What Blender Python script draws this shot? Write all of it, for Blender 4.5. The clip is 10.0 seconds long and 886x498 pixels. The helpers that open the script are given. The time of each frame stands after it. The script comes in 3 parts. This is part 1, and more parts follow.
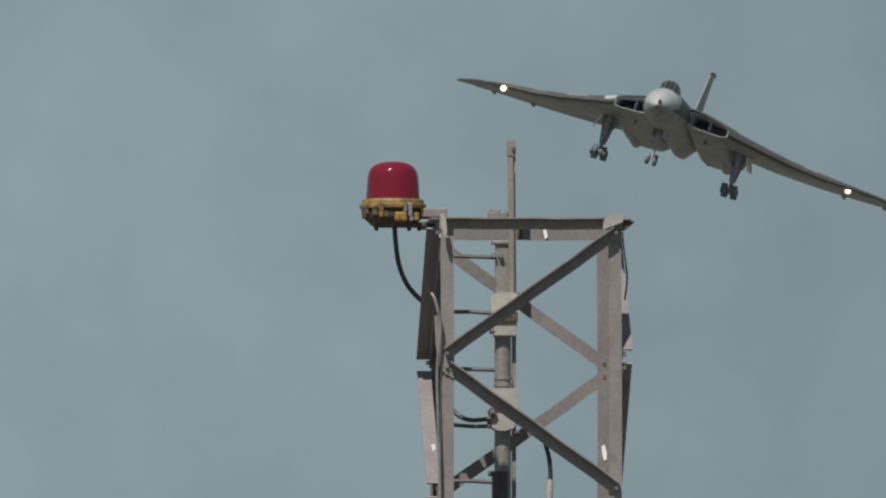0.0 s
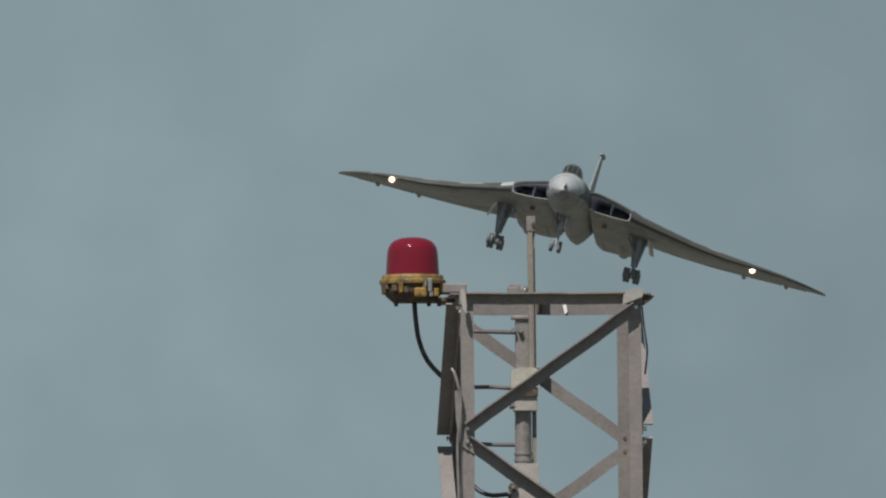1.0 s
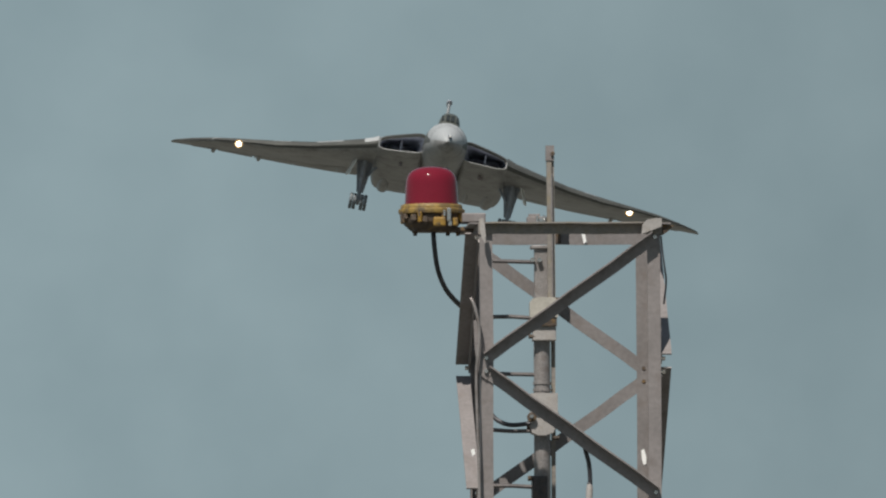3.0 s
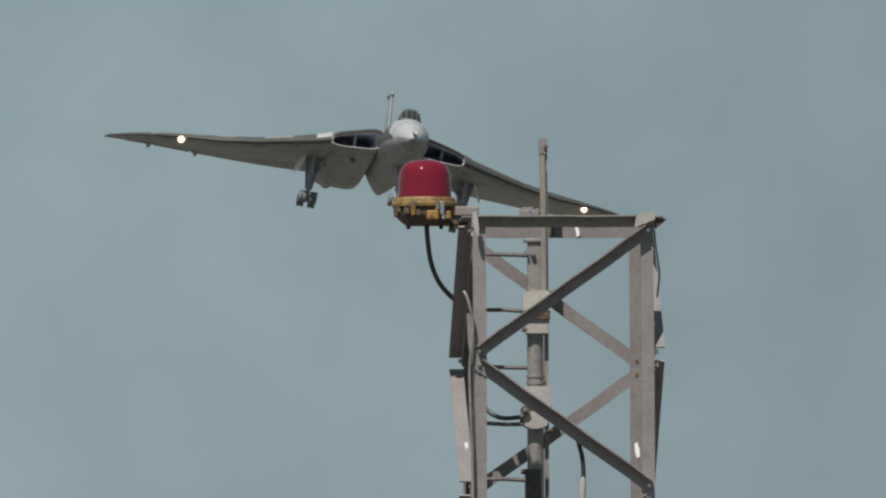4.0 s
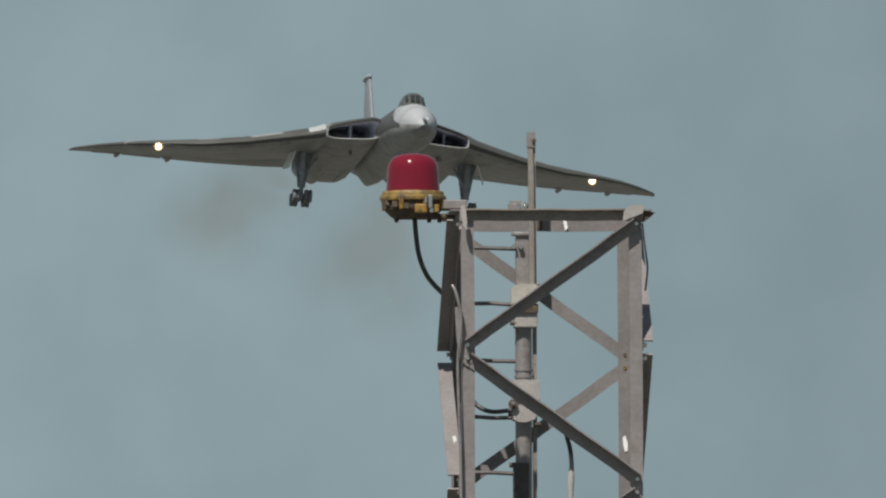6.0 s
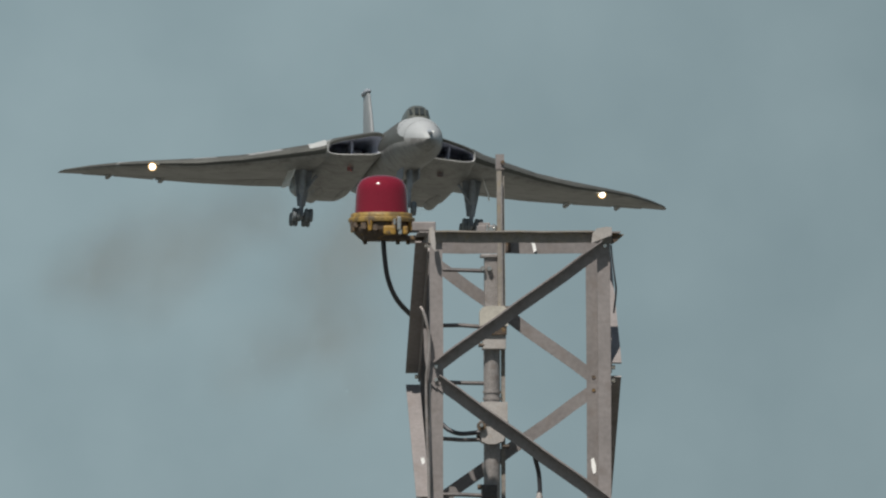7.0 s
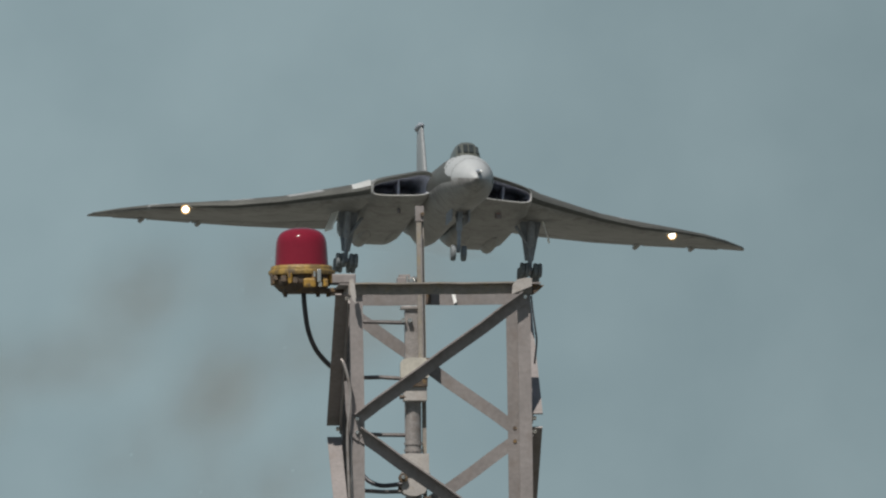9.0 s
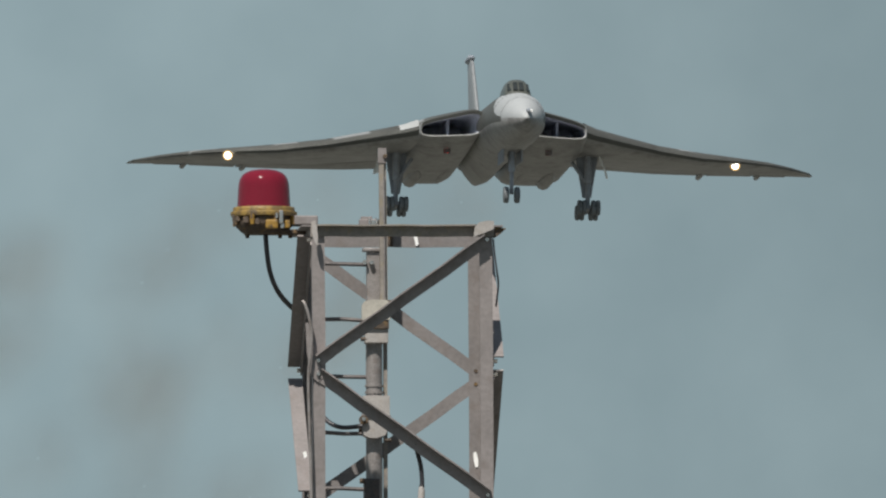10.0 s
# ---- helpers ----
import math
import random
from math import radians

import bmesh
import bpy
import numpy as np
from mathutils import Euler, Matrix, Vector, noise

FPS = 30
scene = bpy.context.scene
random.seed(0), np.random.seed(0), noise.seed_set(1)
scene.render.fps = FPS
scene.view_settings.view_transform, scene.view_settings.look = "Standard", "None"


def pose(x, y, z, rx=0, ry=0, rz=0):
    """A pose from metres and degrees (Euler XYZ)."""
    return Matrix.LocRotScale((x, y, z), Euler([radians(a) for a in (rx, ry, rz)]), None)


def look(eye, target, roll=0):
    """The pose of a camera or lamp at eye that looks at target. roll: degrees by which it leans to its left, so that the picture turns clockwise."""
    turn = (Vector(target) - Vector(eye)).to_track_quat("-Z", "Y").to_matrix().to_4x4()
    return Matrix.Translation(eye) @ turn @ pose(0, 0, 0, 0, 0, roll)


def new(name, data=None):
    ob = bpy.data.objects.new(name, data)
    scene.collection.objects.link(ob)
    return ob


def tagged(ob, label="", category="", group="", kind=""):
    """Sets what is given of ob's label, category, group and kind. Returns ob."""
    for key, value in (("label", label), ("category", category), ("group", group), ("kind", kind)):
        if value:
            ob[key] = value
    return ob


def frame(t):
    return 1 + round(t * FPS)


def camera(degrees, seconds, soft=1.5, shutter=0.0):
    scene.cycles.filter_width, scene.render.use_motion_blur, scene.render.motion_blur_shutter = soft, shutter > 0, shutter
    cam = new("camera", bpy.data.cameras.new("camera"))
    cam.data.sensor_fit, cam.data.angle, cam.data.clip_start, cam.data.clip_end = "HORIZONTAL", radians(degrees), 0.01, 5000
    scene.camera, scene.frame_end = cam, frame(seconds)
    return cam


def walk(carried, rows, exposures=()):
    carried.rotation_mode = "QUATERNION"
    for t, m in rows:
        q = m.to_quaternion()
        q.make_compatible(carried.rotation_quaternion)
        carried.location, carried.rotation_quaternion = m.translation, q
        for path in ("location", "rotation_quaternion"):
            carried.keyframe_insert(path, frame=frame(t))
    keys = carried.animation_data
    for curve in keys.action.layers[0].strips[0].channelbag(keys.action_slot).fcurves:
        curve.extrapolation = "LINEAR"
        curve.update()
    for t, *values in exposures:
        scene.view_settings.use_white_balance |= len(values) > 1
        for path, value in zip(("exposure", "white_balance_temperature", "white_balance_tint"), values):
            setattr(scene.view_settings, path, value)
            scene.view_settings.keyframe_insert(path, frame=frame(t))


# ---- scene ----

EYE_Z = 1.7
# seconds, yaw, pitch, lean: a hand-steadied long lens that stands in one spot
PATH = [
    (0, 0.14425, 3.36093, 0), (0.5, 0.20077, 3.41714, -0.15), (1, 0.17511, 3.4802, -0.3),
    (1.5, 0.16404, 3.46982, -0.6), (2, 0.17248, 3.43447, -0.6), (2.2, 0.18897, 3.38717, -0.5),
    (3.3, 0.20245, 3.36685, -0.2), (3.5, 0.19502, 3.36475, -0.25), (4, 0.19502, 3.35824, -0.23),
    (4.5, 0.16702, 3.33275, -0.06), (5, 0.17009, 3.33708, -0.17), (5.5, 0.17826, 3.34419, -0.23),
    (7, 0.12647, 3.38235, -0.15), (7.5, 0.08905, 3.44875, 0), (8, 0.0641, 3.49012, -0.3),
    (8.5, 0.01934, 3.4839, -0.45), (9, -0.0006, 3.46343, -0.6), (9.5, -0.0227, 3.39239, -0.5),
    (10, -0.05995, 3.37208, -0.16)]


def aim(yaw, pitch, lean):
    return pose(0, 0, EYE_Z, 0, 0, yaw) @ pose(0, 0, 0, 90 + pitch, 0, 0) @ pose(0, 0, 0, 0, 0, lean)


cam = camera(1.4, 10.0, soft=2.2)
walk(cam, [(t, aim(yaw, pitch, lean)) for t, yaw, pitch, lean in PATH],
     exposures=[(0, -0.1), (1, -0.12), (1.5, -0.17), (2.0, -0.1), (2.2, -0.08), (3.5, -0.02), (4.5, 0.0), (5.7, -0.01), (7, 0.0), (7.5, -0.04), (8, -0.06), (8.5, 0.0), (9, 0.0), (9.5, 0.03), (10, 0.11)])

# ---- light: high sun behind the lens, thin hazy overcast ----
SUN_EL, SUN_AZ = 56.0, -21.0        # azimuth from straight behind the lens, towards the left


def make_world():
    w = bpy.data.worlds.new("hazy_sky")
    scene.world = w
    w.use_nodes = True
    nt = w.node_tree
    nt.nodes.clear()
    out = nt.nodes.new("ShaderNodeOutputWorld")
    mixsh = nt.nodes.new("ShaderNodeMixShader")
    clear = nt.nodes.new("ShaderNodeBackground")
    haze = nt.nodes.new("ShaderNodeBackground")
    sky = nt.nodes.new("ShaderNodeTexSky")
    sky.sky_type = "NISHITA"
    sky.sun_disc = False
    sky.sun_elevation = radians(SUN_EL)
    sky.sun_rotation = radians(180 - SUN_AZ)
    sky.dust_density = 1.0
    clear.inputs["Strength"].default_value = 0.05
    nt.links.new(sky.outputs[0], clear.inputs["Color"])
    # veil of haze and thin cloud: dense low over the horizon, thin overhead, paler towards one side
    tc = nt.nodes.new("ShaderNodeTexCoord")
    sep = nt.nodes.new("ShaderNodeSeparateXYZ")
    nt.links.new(tc.outputs["Generated"], sep.inputs[0])
    n1 = nt.nodes.new("ShaderNodeTexNoise")
    n1.inputs["Scale"].default_value = 170.0
    n1.inputs["Detail"].default_value = 4.0
    nt.links.new(tc.outputs["Generated"], n1.inputs["Vector"])
    ramp = nt.nodes.new("ShaderNodeValToRGB")
    ramp.color_ramp.elements[0].position, ramp.color_ramp.elements[1].position = 0.3, 0.7
    ramp.color_ramp.elements[0].color = (0.222, 0.300, 0.327, 1)
    ramp.color_ramp.elements[1].color = (0.262, 0.347, 0.374, 1)
    nt.links.new(n1.outputs["Fac"], ramp.inputs["Fac"])
    nt.links.new(ramp.outputs["Color"], haze.inputs["Color"])
    drift = nt.nodes.new("ShaderNodeMapRange")
    drift.inputs["From Min"].default_value, drift.inputs["From Max"].default_value = -0.016, 0.012
    drift.inputs["To Min"].default_value, drift.inputs["To Max"].default_value = 1.09, 0.925
    nt.links.new(sep.outputs["X"], drift.inputs["Value"])
    nt.links.new(drift.outputs[0], haze.inputs["Strength"])
    thick = nt.nodes.new("ShaderNodeMapRange")
    thick.inputs["From Min"].default_value, thick.inputs["From Max"].default_value = 0.08, 0.5
    thick.inputs["To Min"].default_value, thick.inputs["To Max"].default_value = 0.97, 0.25
    nt.links.new(sep.outputs["Z"], thick.inputs["Value"])
    nt.links.new(thick.outputs[0], mixsh.inputs["Fac"])
    nt.links.new(clear.outputs[0], mixsh.inputs[1])
    nt.links.new(haze.outputs[0], mixsh.inputs[2])
    nt.links.new(mixsh.outputs[0], out.inputs["Surface"])


make_world()
sun_data = bpy.data.lights.new("sun", "SUN")
sun_data.energy = 5.0
sun_data.angle = radians(0.6)
sun_data.color = (1.0, 0.95, 0.88)
sun = new("sun", sun_data)
_e, _a = radians(SUN_EL), radians(SUN_AZ)
sun.matrix_world = look((0, 0, 60), Vector((0, 0, 60)) - Vector((math.sin(_a) * math.cos(_e), -math.cos(_a) * math.cos(_e), math.sin(_e))))


# ---- materials ----
def material(name, rgb, rough=0.6, metal=0.0, vary=0.25, scale=6.0, fine=60.0, bump=0.2, stain=None, stain_amount=0.0, coat=0.0, grain=0.01, stain_at=(0.52, 0.7)):
    m = bpy.data.materials.new(name)
    m.use_nodes = True
    nt = m.node_tree
    b = nt.nodes["Principled BSDF"]
    tc = nt.nodes.new("ShaderNodeTexCoord")
    big = nt.nodes.new("ShaderNodeTexNoise")
    big.inputs["Scale"].default_value, big.inputs["Detail"].default_value = scale, 5.0
    small = nt.nodes.new("ShaderNodeTexNoise")
    small.inputs["Scale"].default_value, small.inputs["Detail"].default_value = fine, 4.0
    nt.links.new(tc.outputs["Object"], big.inputs["Vector"])
    nt.links.new(tc.outputs["Object"], small.inputs["Vector"])
    mul = nt.nodes.new("ShaderNodeMath")
    mul.operation = "ADD"
    nt.links.new(big.outputs["Fac"], mul.inputs[0])
    nt.links.new(small.outputs["Fac"], mul.inputs[1])
    ramp = nt.nodes.new("ShaderNodeValToRGB")
    e = ramp.color_ramp.elements
    e[0].position, e[1].position = 0.36, 0.64
    e[0].color = (*[c * (1 - vary) for c in rgb], 1)
    e[1].color = (*[min(1, c * (1 + vary)) for c in rgb], 1)
    half = nt.nodes.new("ShaderNodeMath")
    half.operation = "MULTIPLY"
    half.inputs[1].default_value = 0.5
    nt.links.new(mul.outputs[0], half.inputs[0])
    nt.links.new(half.outputs[0], ramp.inputs["Fac"])
    colour = ramp.outputs["Color"]
    if stain:
        sn = nt.nodes.new("ShaderNodeTexNoise")
        sn.inputs["Scale"].default_value, sn.inputs["Detail"].default_value = scale * 2.3, 8.0
        nt.links.new(tc.outputs["Object"], sn.inputs["Vector"])
        sr = nt.nodes.new("ShaderNodeValToRGB")
        sr.color_ramp.elements[0].position, sr.color_ramp.elements[1].position = stain_at
        nt.links.new(sn.outputs["Fac"], sr.inputs["Fac"])
        amount = nt.nodes.new("ShaderNodeMath")
        amount.operation = "MULTIPLY"
        amount.inputs[1].default_value = stain_amount
        nt.links.new(sr.outputs["Color"], amount.inputs[0])
        mix = nt.nodes.new("ShaderNodeMix")
        mix.data_type = "RGBA"
        nt.links.new(amount.outputs[0], mix.inputs["Factor"])
        nt.links.new(colour, mix.inputs["A"])
        mix.inputs["B"].default_value = (*stain, 1)
        colour = mix.outputs["Result"]
    nt.links.new(colour, b.inputs["Base Color"])
    b.inputs["Roughness"].default_value = rough
    b.inputs["Metallic"].default_value = metal
    b.inputs["Coat Weight"].default_value = coat
    bp = nt.nodes.new("ShaderNodeBump")
    bp.inputs["Strength"].default_value, bp.inputs["Distance"].default_value = bump, grain
    nt.links.new(small.outputs["Fac"], bp.inputs["Height"])
    nt.links.new(bp.outputs["Normal"], b.inputs["Normal"])
    return m


def camo_material():
    """Dark green-grey disruptive paint with pale hard-edged bands across the starboard wing."""
    m = material("camouflage_paint", (0.07, 0.071, 0.064), rough=0.55, vary=0.25, scale=0.6, fine=9.0, bump=0.05)
    nt = m.node_tree
    b = nt.nodes["Principled BSDF"]
    tc = nt.nodes.new("ShaderNodeTexCoord")
    warp = nt.nodes.new("ShaderNodeTexNoise")
    warp.inputs["Scale"].default_value, warp.inputs["Detail"].default_value = 0.35, 2.0
    nt.links.new(tc.outputs["Object"], warp.inputs["Vector"])
    sep = nt.nodes.new("ShaderNodeSeparateXYZ")
    nt.links.new(tc.outputs["Object"], sep.inputs[0])
    bend = nt.nodes.new("ShaderNodeMath")
    bend.operation = "MULTIPLY_ADD"
    bend.inputs[1].default_value = 1.6
    nt.links.new(warp.outputs["Fac"], bend.inputs[0])
    nt.links.new(sep.outputs["X"], bend.inputs[2])
    span = nt.nodes.new("ShaderNodeMapRange")
    span.inputs["From Min"].default_value, span.inputs["From Max"].default_value = -16.2, 17.8
    nt.links.new(bend.outputs[0], span.inputs["Value"])
    r = nt.nodes.new("ShaderNodeValToRGB")
    e = r.color_ramp.elements
    e[0].color = e[1].color = (0, 0, 0, 1)
    for x0, x1 in ((-14.2, -13.0), (-10.4, -9.7), (-7.9, -6.2), (-4.95, -3.9), (9.2, 10.2)):
        for x, v in ((x0 - 0.04, 0), (x0, 1), (x1, 1), (x1 + 0.04, 0)):
            e.new((x + 17) / 34).color = (v, v, v, 1)
    nt.links.new(span.outputs[0], r.inputs["Fac"])
    mix = nt.nodes.new("ShaderNodeMix")
    mix.data_type = "RGBA"
    was = b.inputs["Base Color"].links[0].from_socket
    wide = nt.nodes.new("ShaderNodeMath")             # the swept nose of the wing stays dark
    wide.operation = "ABSOLUTE"
    nt.links.new(sep.outputs["X"], wide.inputs[0])
    aft = nt.nodes.new("ShaderNodeMath")
    aft.operation = "MULTIPLY_ADD"
    aft.inputs[1].default_value = -0.93
    nt.links.new(wide.outputs[0], aft.inputs[0])
    nt.links.new(sep.outputs["Y"], aft.inputs[2])
    edge = nt.nodes.new("ShaderNodeMath")
    edge.operation = "GREATER_THAN"
    edge.inputs[1].default_value = -7.9
    nt.links.new(aft.outputs[0], edge.inputs[0])
    both = nt.nodes.new("ShaderNodeMath")
    both.operation = "MULTIPLY"
    nt.links.new(edge.outputs[0], both.inputs[0])
    nt.links.new(r.outputs["Color"], both.inputs[1])
    nt.links.new(both.outputs[0], mix.inputs["Factor"])
    nt.links.new(was, mix.inputs["A"])
    mix.inputs["B"].default_value = (0.22, 0.23, 0.232, 1)
    nt.links.new(mix.outputs["Result"], b.inputs["Base Color"])
    return m


def glow(name, rgb, strength):
    m = bpy.data.materials.new(name)
    m.use_nodes = True
    b = m.node_tree.nodes["Principled BSDF"]
    b.inputs["Base Color"].default_value = (0.06, 0.06, 0.06, 1)
    b.inputs["Emission Color"].default_value = (*rgb, 1)
    b.inputs["Emission Strength"].default_value = strength
    return m


STEEL = material("weathered_galvanised_steel", (0.23, 0.209, 0.203), rough=0.5, metal=0.1, vary=0.15, scale=5, fine=45, bump=0.15,
                 stain=(0.165, 0.136, 0.122), stain_amount=0.45)
# Darker copy of the steel; shade on the rear face is in its colour.
STEEL_SHADED = material("shaded_steel", (0.188, 0.173, 0.168), rough=0.6, metal=0.05, vary=0.15, scale=5, fine=45, bump=0.15,
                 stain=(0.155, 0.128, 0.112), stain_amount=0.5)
STEEL_EDGE = material("lichen_stained_steel", (0.225, 0.205, 0.182), rough=0.7, vary=0.18, scale=9, fine=60, bump=0.25,
                      stain=(0.25, 0.21, 0.13), stain_amount=0.5)
GREY_PAINT = material("pale_grey_paint", (0.35, 0.33, 0.312), rough=0.5, vary=0.12, scale=9, fine=90, bump=0.15, stain=(0.25, 0.2, 0.15), stain_amount=0.4)
PIPE = material("dull_zinc_pipe", (0.27, 0.25, 0.24), rough=0.45, metal=0.35, vary=0.25, scale=8, fine=90, bump=0.2, stain=(0.16, 0.12, 0.1), stain_amount=0.5)
RUNG = material("dark_weathered_steel", (0.12, 0.11, 0.108), rough=0.5, metal=0.2, vary=0.25, scale=10, fine=90, bump=0.2, stain=(0.2, 0.17, 0.15), stain_amount=0.4)
BOLT = material("bright_zinc_bolt", (0.6, 0.58, 0.55), rough=0.25, metal=0.9, vary=0.15)
RUBBER = material("black_rubber_cable", (0.035, 0.035, 0.04), rough=0.4, vary=0.3, scale=20, fine=200, bump=0.2)
YELLOW = material("chipped_yellow_paint", (0.29, 0.17, 0.03), rough=0.5, vary=0.35, scale=16, fine=110, bump=0.3,
                  stain=(0.07, 0.055, 0.04), stain_amount=0.9)
FLANGE = material("flaking_yellow_paint", (0.27, 0.175, 0.045), rough=0.55, vary=0.35, scale=7, fine=90, bump=0.35,
                  stain=(0.085, 0.06, 0.035), stain_amount=0.95, stain_at=(0.4, 0.66))
DARK_CAST = material("dirty_cast_metal", (0.075, 0.055, 0.04), rough=0.7, vary=0.4, scale=18, fine=130, bump=0.4, stain=(0.3, 0.17, 0.03), stain_amount=0.5)
CREAM = material("cream_box_paint", (0.42, 0.4, 0.35), rough=0.45, vary=0.12, scale=10, fine=80, bump=0.1, stain=(0.22, 0.18, 0.13), stain_amount=0.4)
DARK_STEEL = material("dark_painted_steel", (0.06, 0.055, 0.055), rough=0.55, vary=0.3, scale=12, fine=90, bump=0.2, stain=(0.11, 0.08, 0.06), stain_amount=0.5)
CONCRETE = material("concrete_footing", (0.38, 0.37, 0.34), rough=0.9, vary=0.2, scale=4, fine=50, bump=0.5)
GRASS = material("dry_airfield_grass", (0.105, 0.105, 0.09), rough=0.95, vary=0.35, scale=0.03, fine=1.5, bump=0.6, grain=0.05)
CAMO = camo_material()
BELLY = material("light_aircraft_grey", (0.235, 0.233, 0.228), rough=0.42, vary=0.28, scale=0.5, fine=5, bump=0.05, stain=(0.11, 0.1, 0.095), stain_amount=0.75)
SUNLIT_SKIN = material("sunlit_skin_paint", (0.38, 0.39, 0.385), rough=0.45, vary=0.1, scale=0.8, fine=8, bump=0.03)
FIN_PAINT = material("grey_fin_paint", (0.25, 0.26, 0.265), rough=0.45, vary=0.2, scale=0.6, fine=8, bump=0.04)
RADOME = material("pale_radome_paint", (0.345, 0.36, 0.365), rough=0.5, vary=0.06, scale=1.0, fine=8, bump=0.03)
# Light duct paint, lifted further by haze put into the colour.
INTAKE = material("intake_duct_paint", (0.4, 0.42, 0.48), rough=0.7, vary=0.3, scale=2, fine=12)
LIP = material("bare_metal_lip", (0.42, 0.42, 0.41), rough=0.4, metal=0.4, vary=0.1, scale=2, fine=15)
# Haze of distant air is put into the tyre and gear greys.
TYRE = material("tyre_rubber", (0.15, 0.165, 0.175), rough=0.8, vary=0.3, scale=6, fine=30)
GEAR = material("grey_gear_paint", (0.27, 0.29, 0.32), rough=0.5, vary=0.25, scale=3, fine=20)
PALE_GEAR = material("white_gear_door_paint", (0.85, 0.86, 0.84), rough=0.4, vary=0.12, scale=2, fine=12)
GLASS_DARK = material("dark_cockpit_glass", (0.03, 0.035, 0.035), rough=0.12, vary=0.2, scale=3, fine=20, bump=0.0)
NOZZLE = material("scorched_nozzle_metal", (0.12, 0.1, 0.09), rough=0.5, metal=0.7, vary=0.3, scale=3, fine=20)
LAMP = glow("lit_landing_lamp", (1.0, 0.95, 0.8), 6.0)
# The bowl emits orange itself to draw the halo round the lamp.
LAMP_HALO = glow("lamp_halo_glow", (1.0, 0.6, 0.2), 0.95)
CANOPY = material("dark_canopy_paint", (0.075, 0.08, 0.07), rough=0.35, vary=0.2, scale=2, fine=14, bump=0.03)
# White paint for bright glints on the tower and the probe tip.
WHITE_GLINT = material("white_glint_paint", (0.85, 0.85, 0.83), rough=0.4, vary=0.05, scale=20, fine=90, bump=0.05)
RED_GLOW = glow("lit_red_lamp", (1.0, 0.05, 0.04), 2.5)
RED_LENS = material("dull_red_lens", (0.2, 0.17, 0.17), rough=0.2, vary=0.1)


def dome_material():
    m = material("red_beacon_glass", (0.17, 0.013, 0.027), rough=0.09, vary=0.12, scale=5, fine=160, bump=0.04, grain=0.002)
    b = m.node_tree.nodes["Principled BSDF"]
    b.inputs["Transmission Weight"].default_value = 0.1
    b.inputs["IOR"].default_value = 1.33
    return m


RED_GLASS = dome_material()


# ---- mesh helpers ----
def part(name, bm, mat, parent=None, label="", smooth=False):
    bmesh.ops.recalc_face_normals(bm, faces=bm.faces[:])
    me = bpy.data.meshes.new(name)
    bm.to_mesh(me)
    bm.free()
    me.materials.append(mat)
    if smooth:
        for p in me.polygons:
            p.use_smooth = True
        me.set_sharp_from_angle(angle=radians(40))
    ob = new(name, me)
    if parent:
        ob.parent = parent
    if label:
        ob["label"] = label
    return ob


def loft(bm, rings, cap=True, closed=True):
    """Skin a list of rings of equal length."""
    vs = [[bm.verts.new(p) for p in r] for r in rings]
    n = len(rings[0])
    for a, b in zip(vs, vs[1:]):
        for i in range(n if closed else n - 1):
            j = (i + 1) % n
            bm.faces.new((a[i], a[j], b[j], b[i]))
    if cap:
        bm.faces.new(vs[0])
        bm.faces.new(vs[-1][::-1])
    return vs


def box(bm, x0, x1, y0, y1, z0, z1, bevel=0.0):
    v = [bm.verts.new((x, y, z)) for x in (x0, x1) for y in (y0, y1) for z in (z0, z1)]
    fs = [bm.faces.new([v[i] for i in f]) for f in ((0, 1, 3, 2), (4, 6, 7, 5), (0, 4, 5, 1), (2, 3, 7, 6), (0, 2, 6, 4), (1, 5, 7, 3))]
    if bevel:
        es = list({e for f in fs for e in f.edges})
        bmesh.ops.bevel(bm, geom=es, offset=bevel, segments=2, affect="EDGES", profile=0.6)


def tube(bm, pts, r, sides=10, cap=True):
    """A round tube along points; r is one radius or one a point."""
    pts = [Vector(p) for p in pts]
    rr = r if isinstance(r, (list, tuple)) else [r] * len(pts)
    rings = []
    side = None
    for i, p in enumerate(pts):
        d = (pts[min(i + 1, len(pts) - 1)] - pts[max(i - 1, 0)]).normalized()
        if side is None:
            side = d.cross(Vector((0.31, 0.94, 0.12)))
        side = (side - d * side.dot(d)).normalized()
        up = d.cross(side)
        rings.append([p + (side * math.cos(a) + up * math.sin(a)) * rr[i] for a in [2 * math.pi * k / sides for k in range(sides)]])
    loft(bm, rings, cap)


def spline(pts, n=8):
    """Points of a smooth line through pts."""
    pts = [Vector(p) for p in pts]
    out = []
    for i in range(len(pts) - 1):
        a, b = pts[max(i - 1, 0)], pts[i]
        c, d = pts[i + 1], pts[min(i + 2, len(pts) - 1)]
        for k in range(n):
            t = k / n
            out.append(0.5 * ((2 * b) + (c - a) * t + (2 * a - 5 * b + 4 * c - d) * t * t + (3 * b - a - 3 * c + d) * t ** 3))
    return out + [pts[-1]]


def spin(bm, profile, n=40, centre=(0, 0, 0), a0=0.0):
    """A solid of revolution about z from (radius, height) pairs."""
    c = Vector(centre)
    rings = [[c + Vector((r * math.cos(a0 + 2 * math.pi * k / n), r * math.sin(a0 + 2 * math.pi * k / n), z)) for k in range(n)] for r, z in profile]
    loft(bm, rings, True)


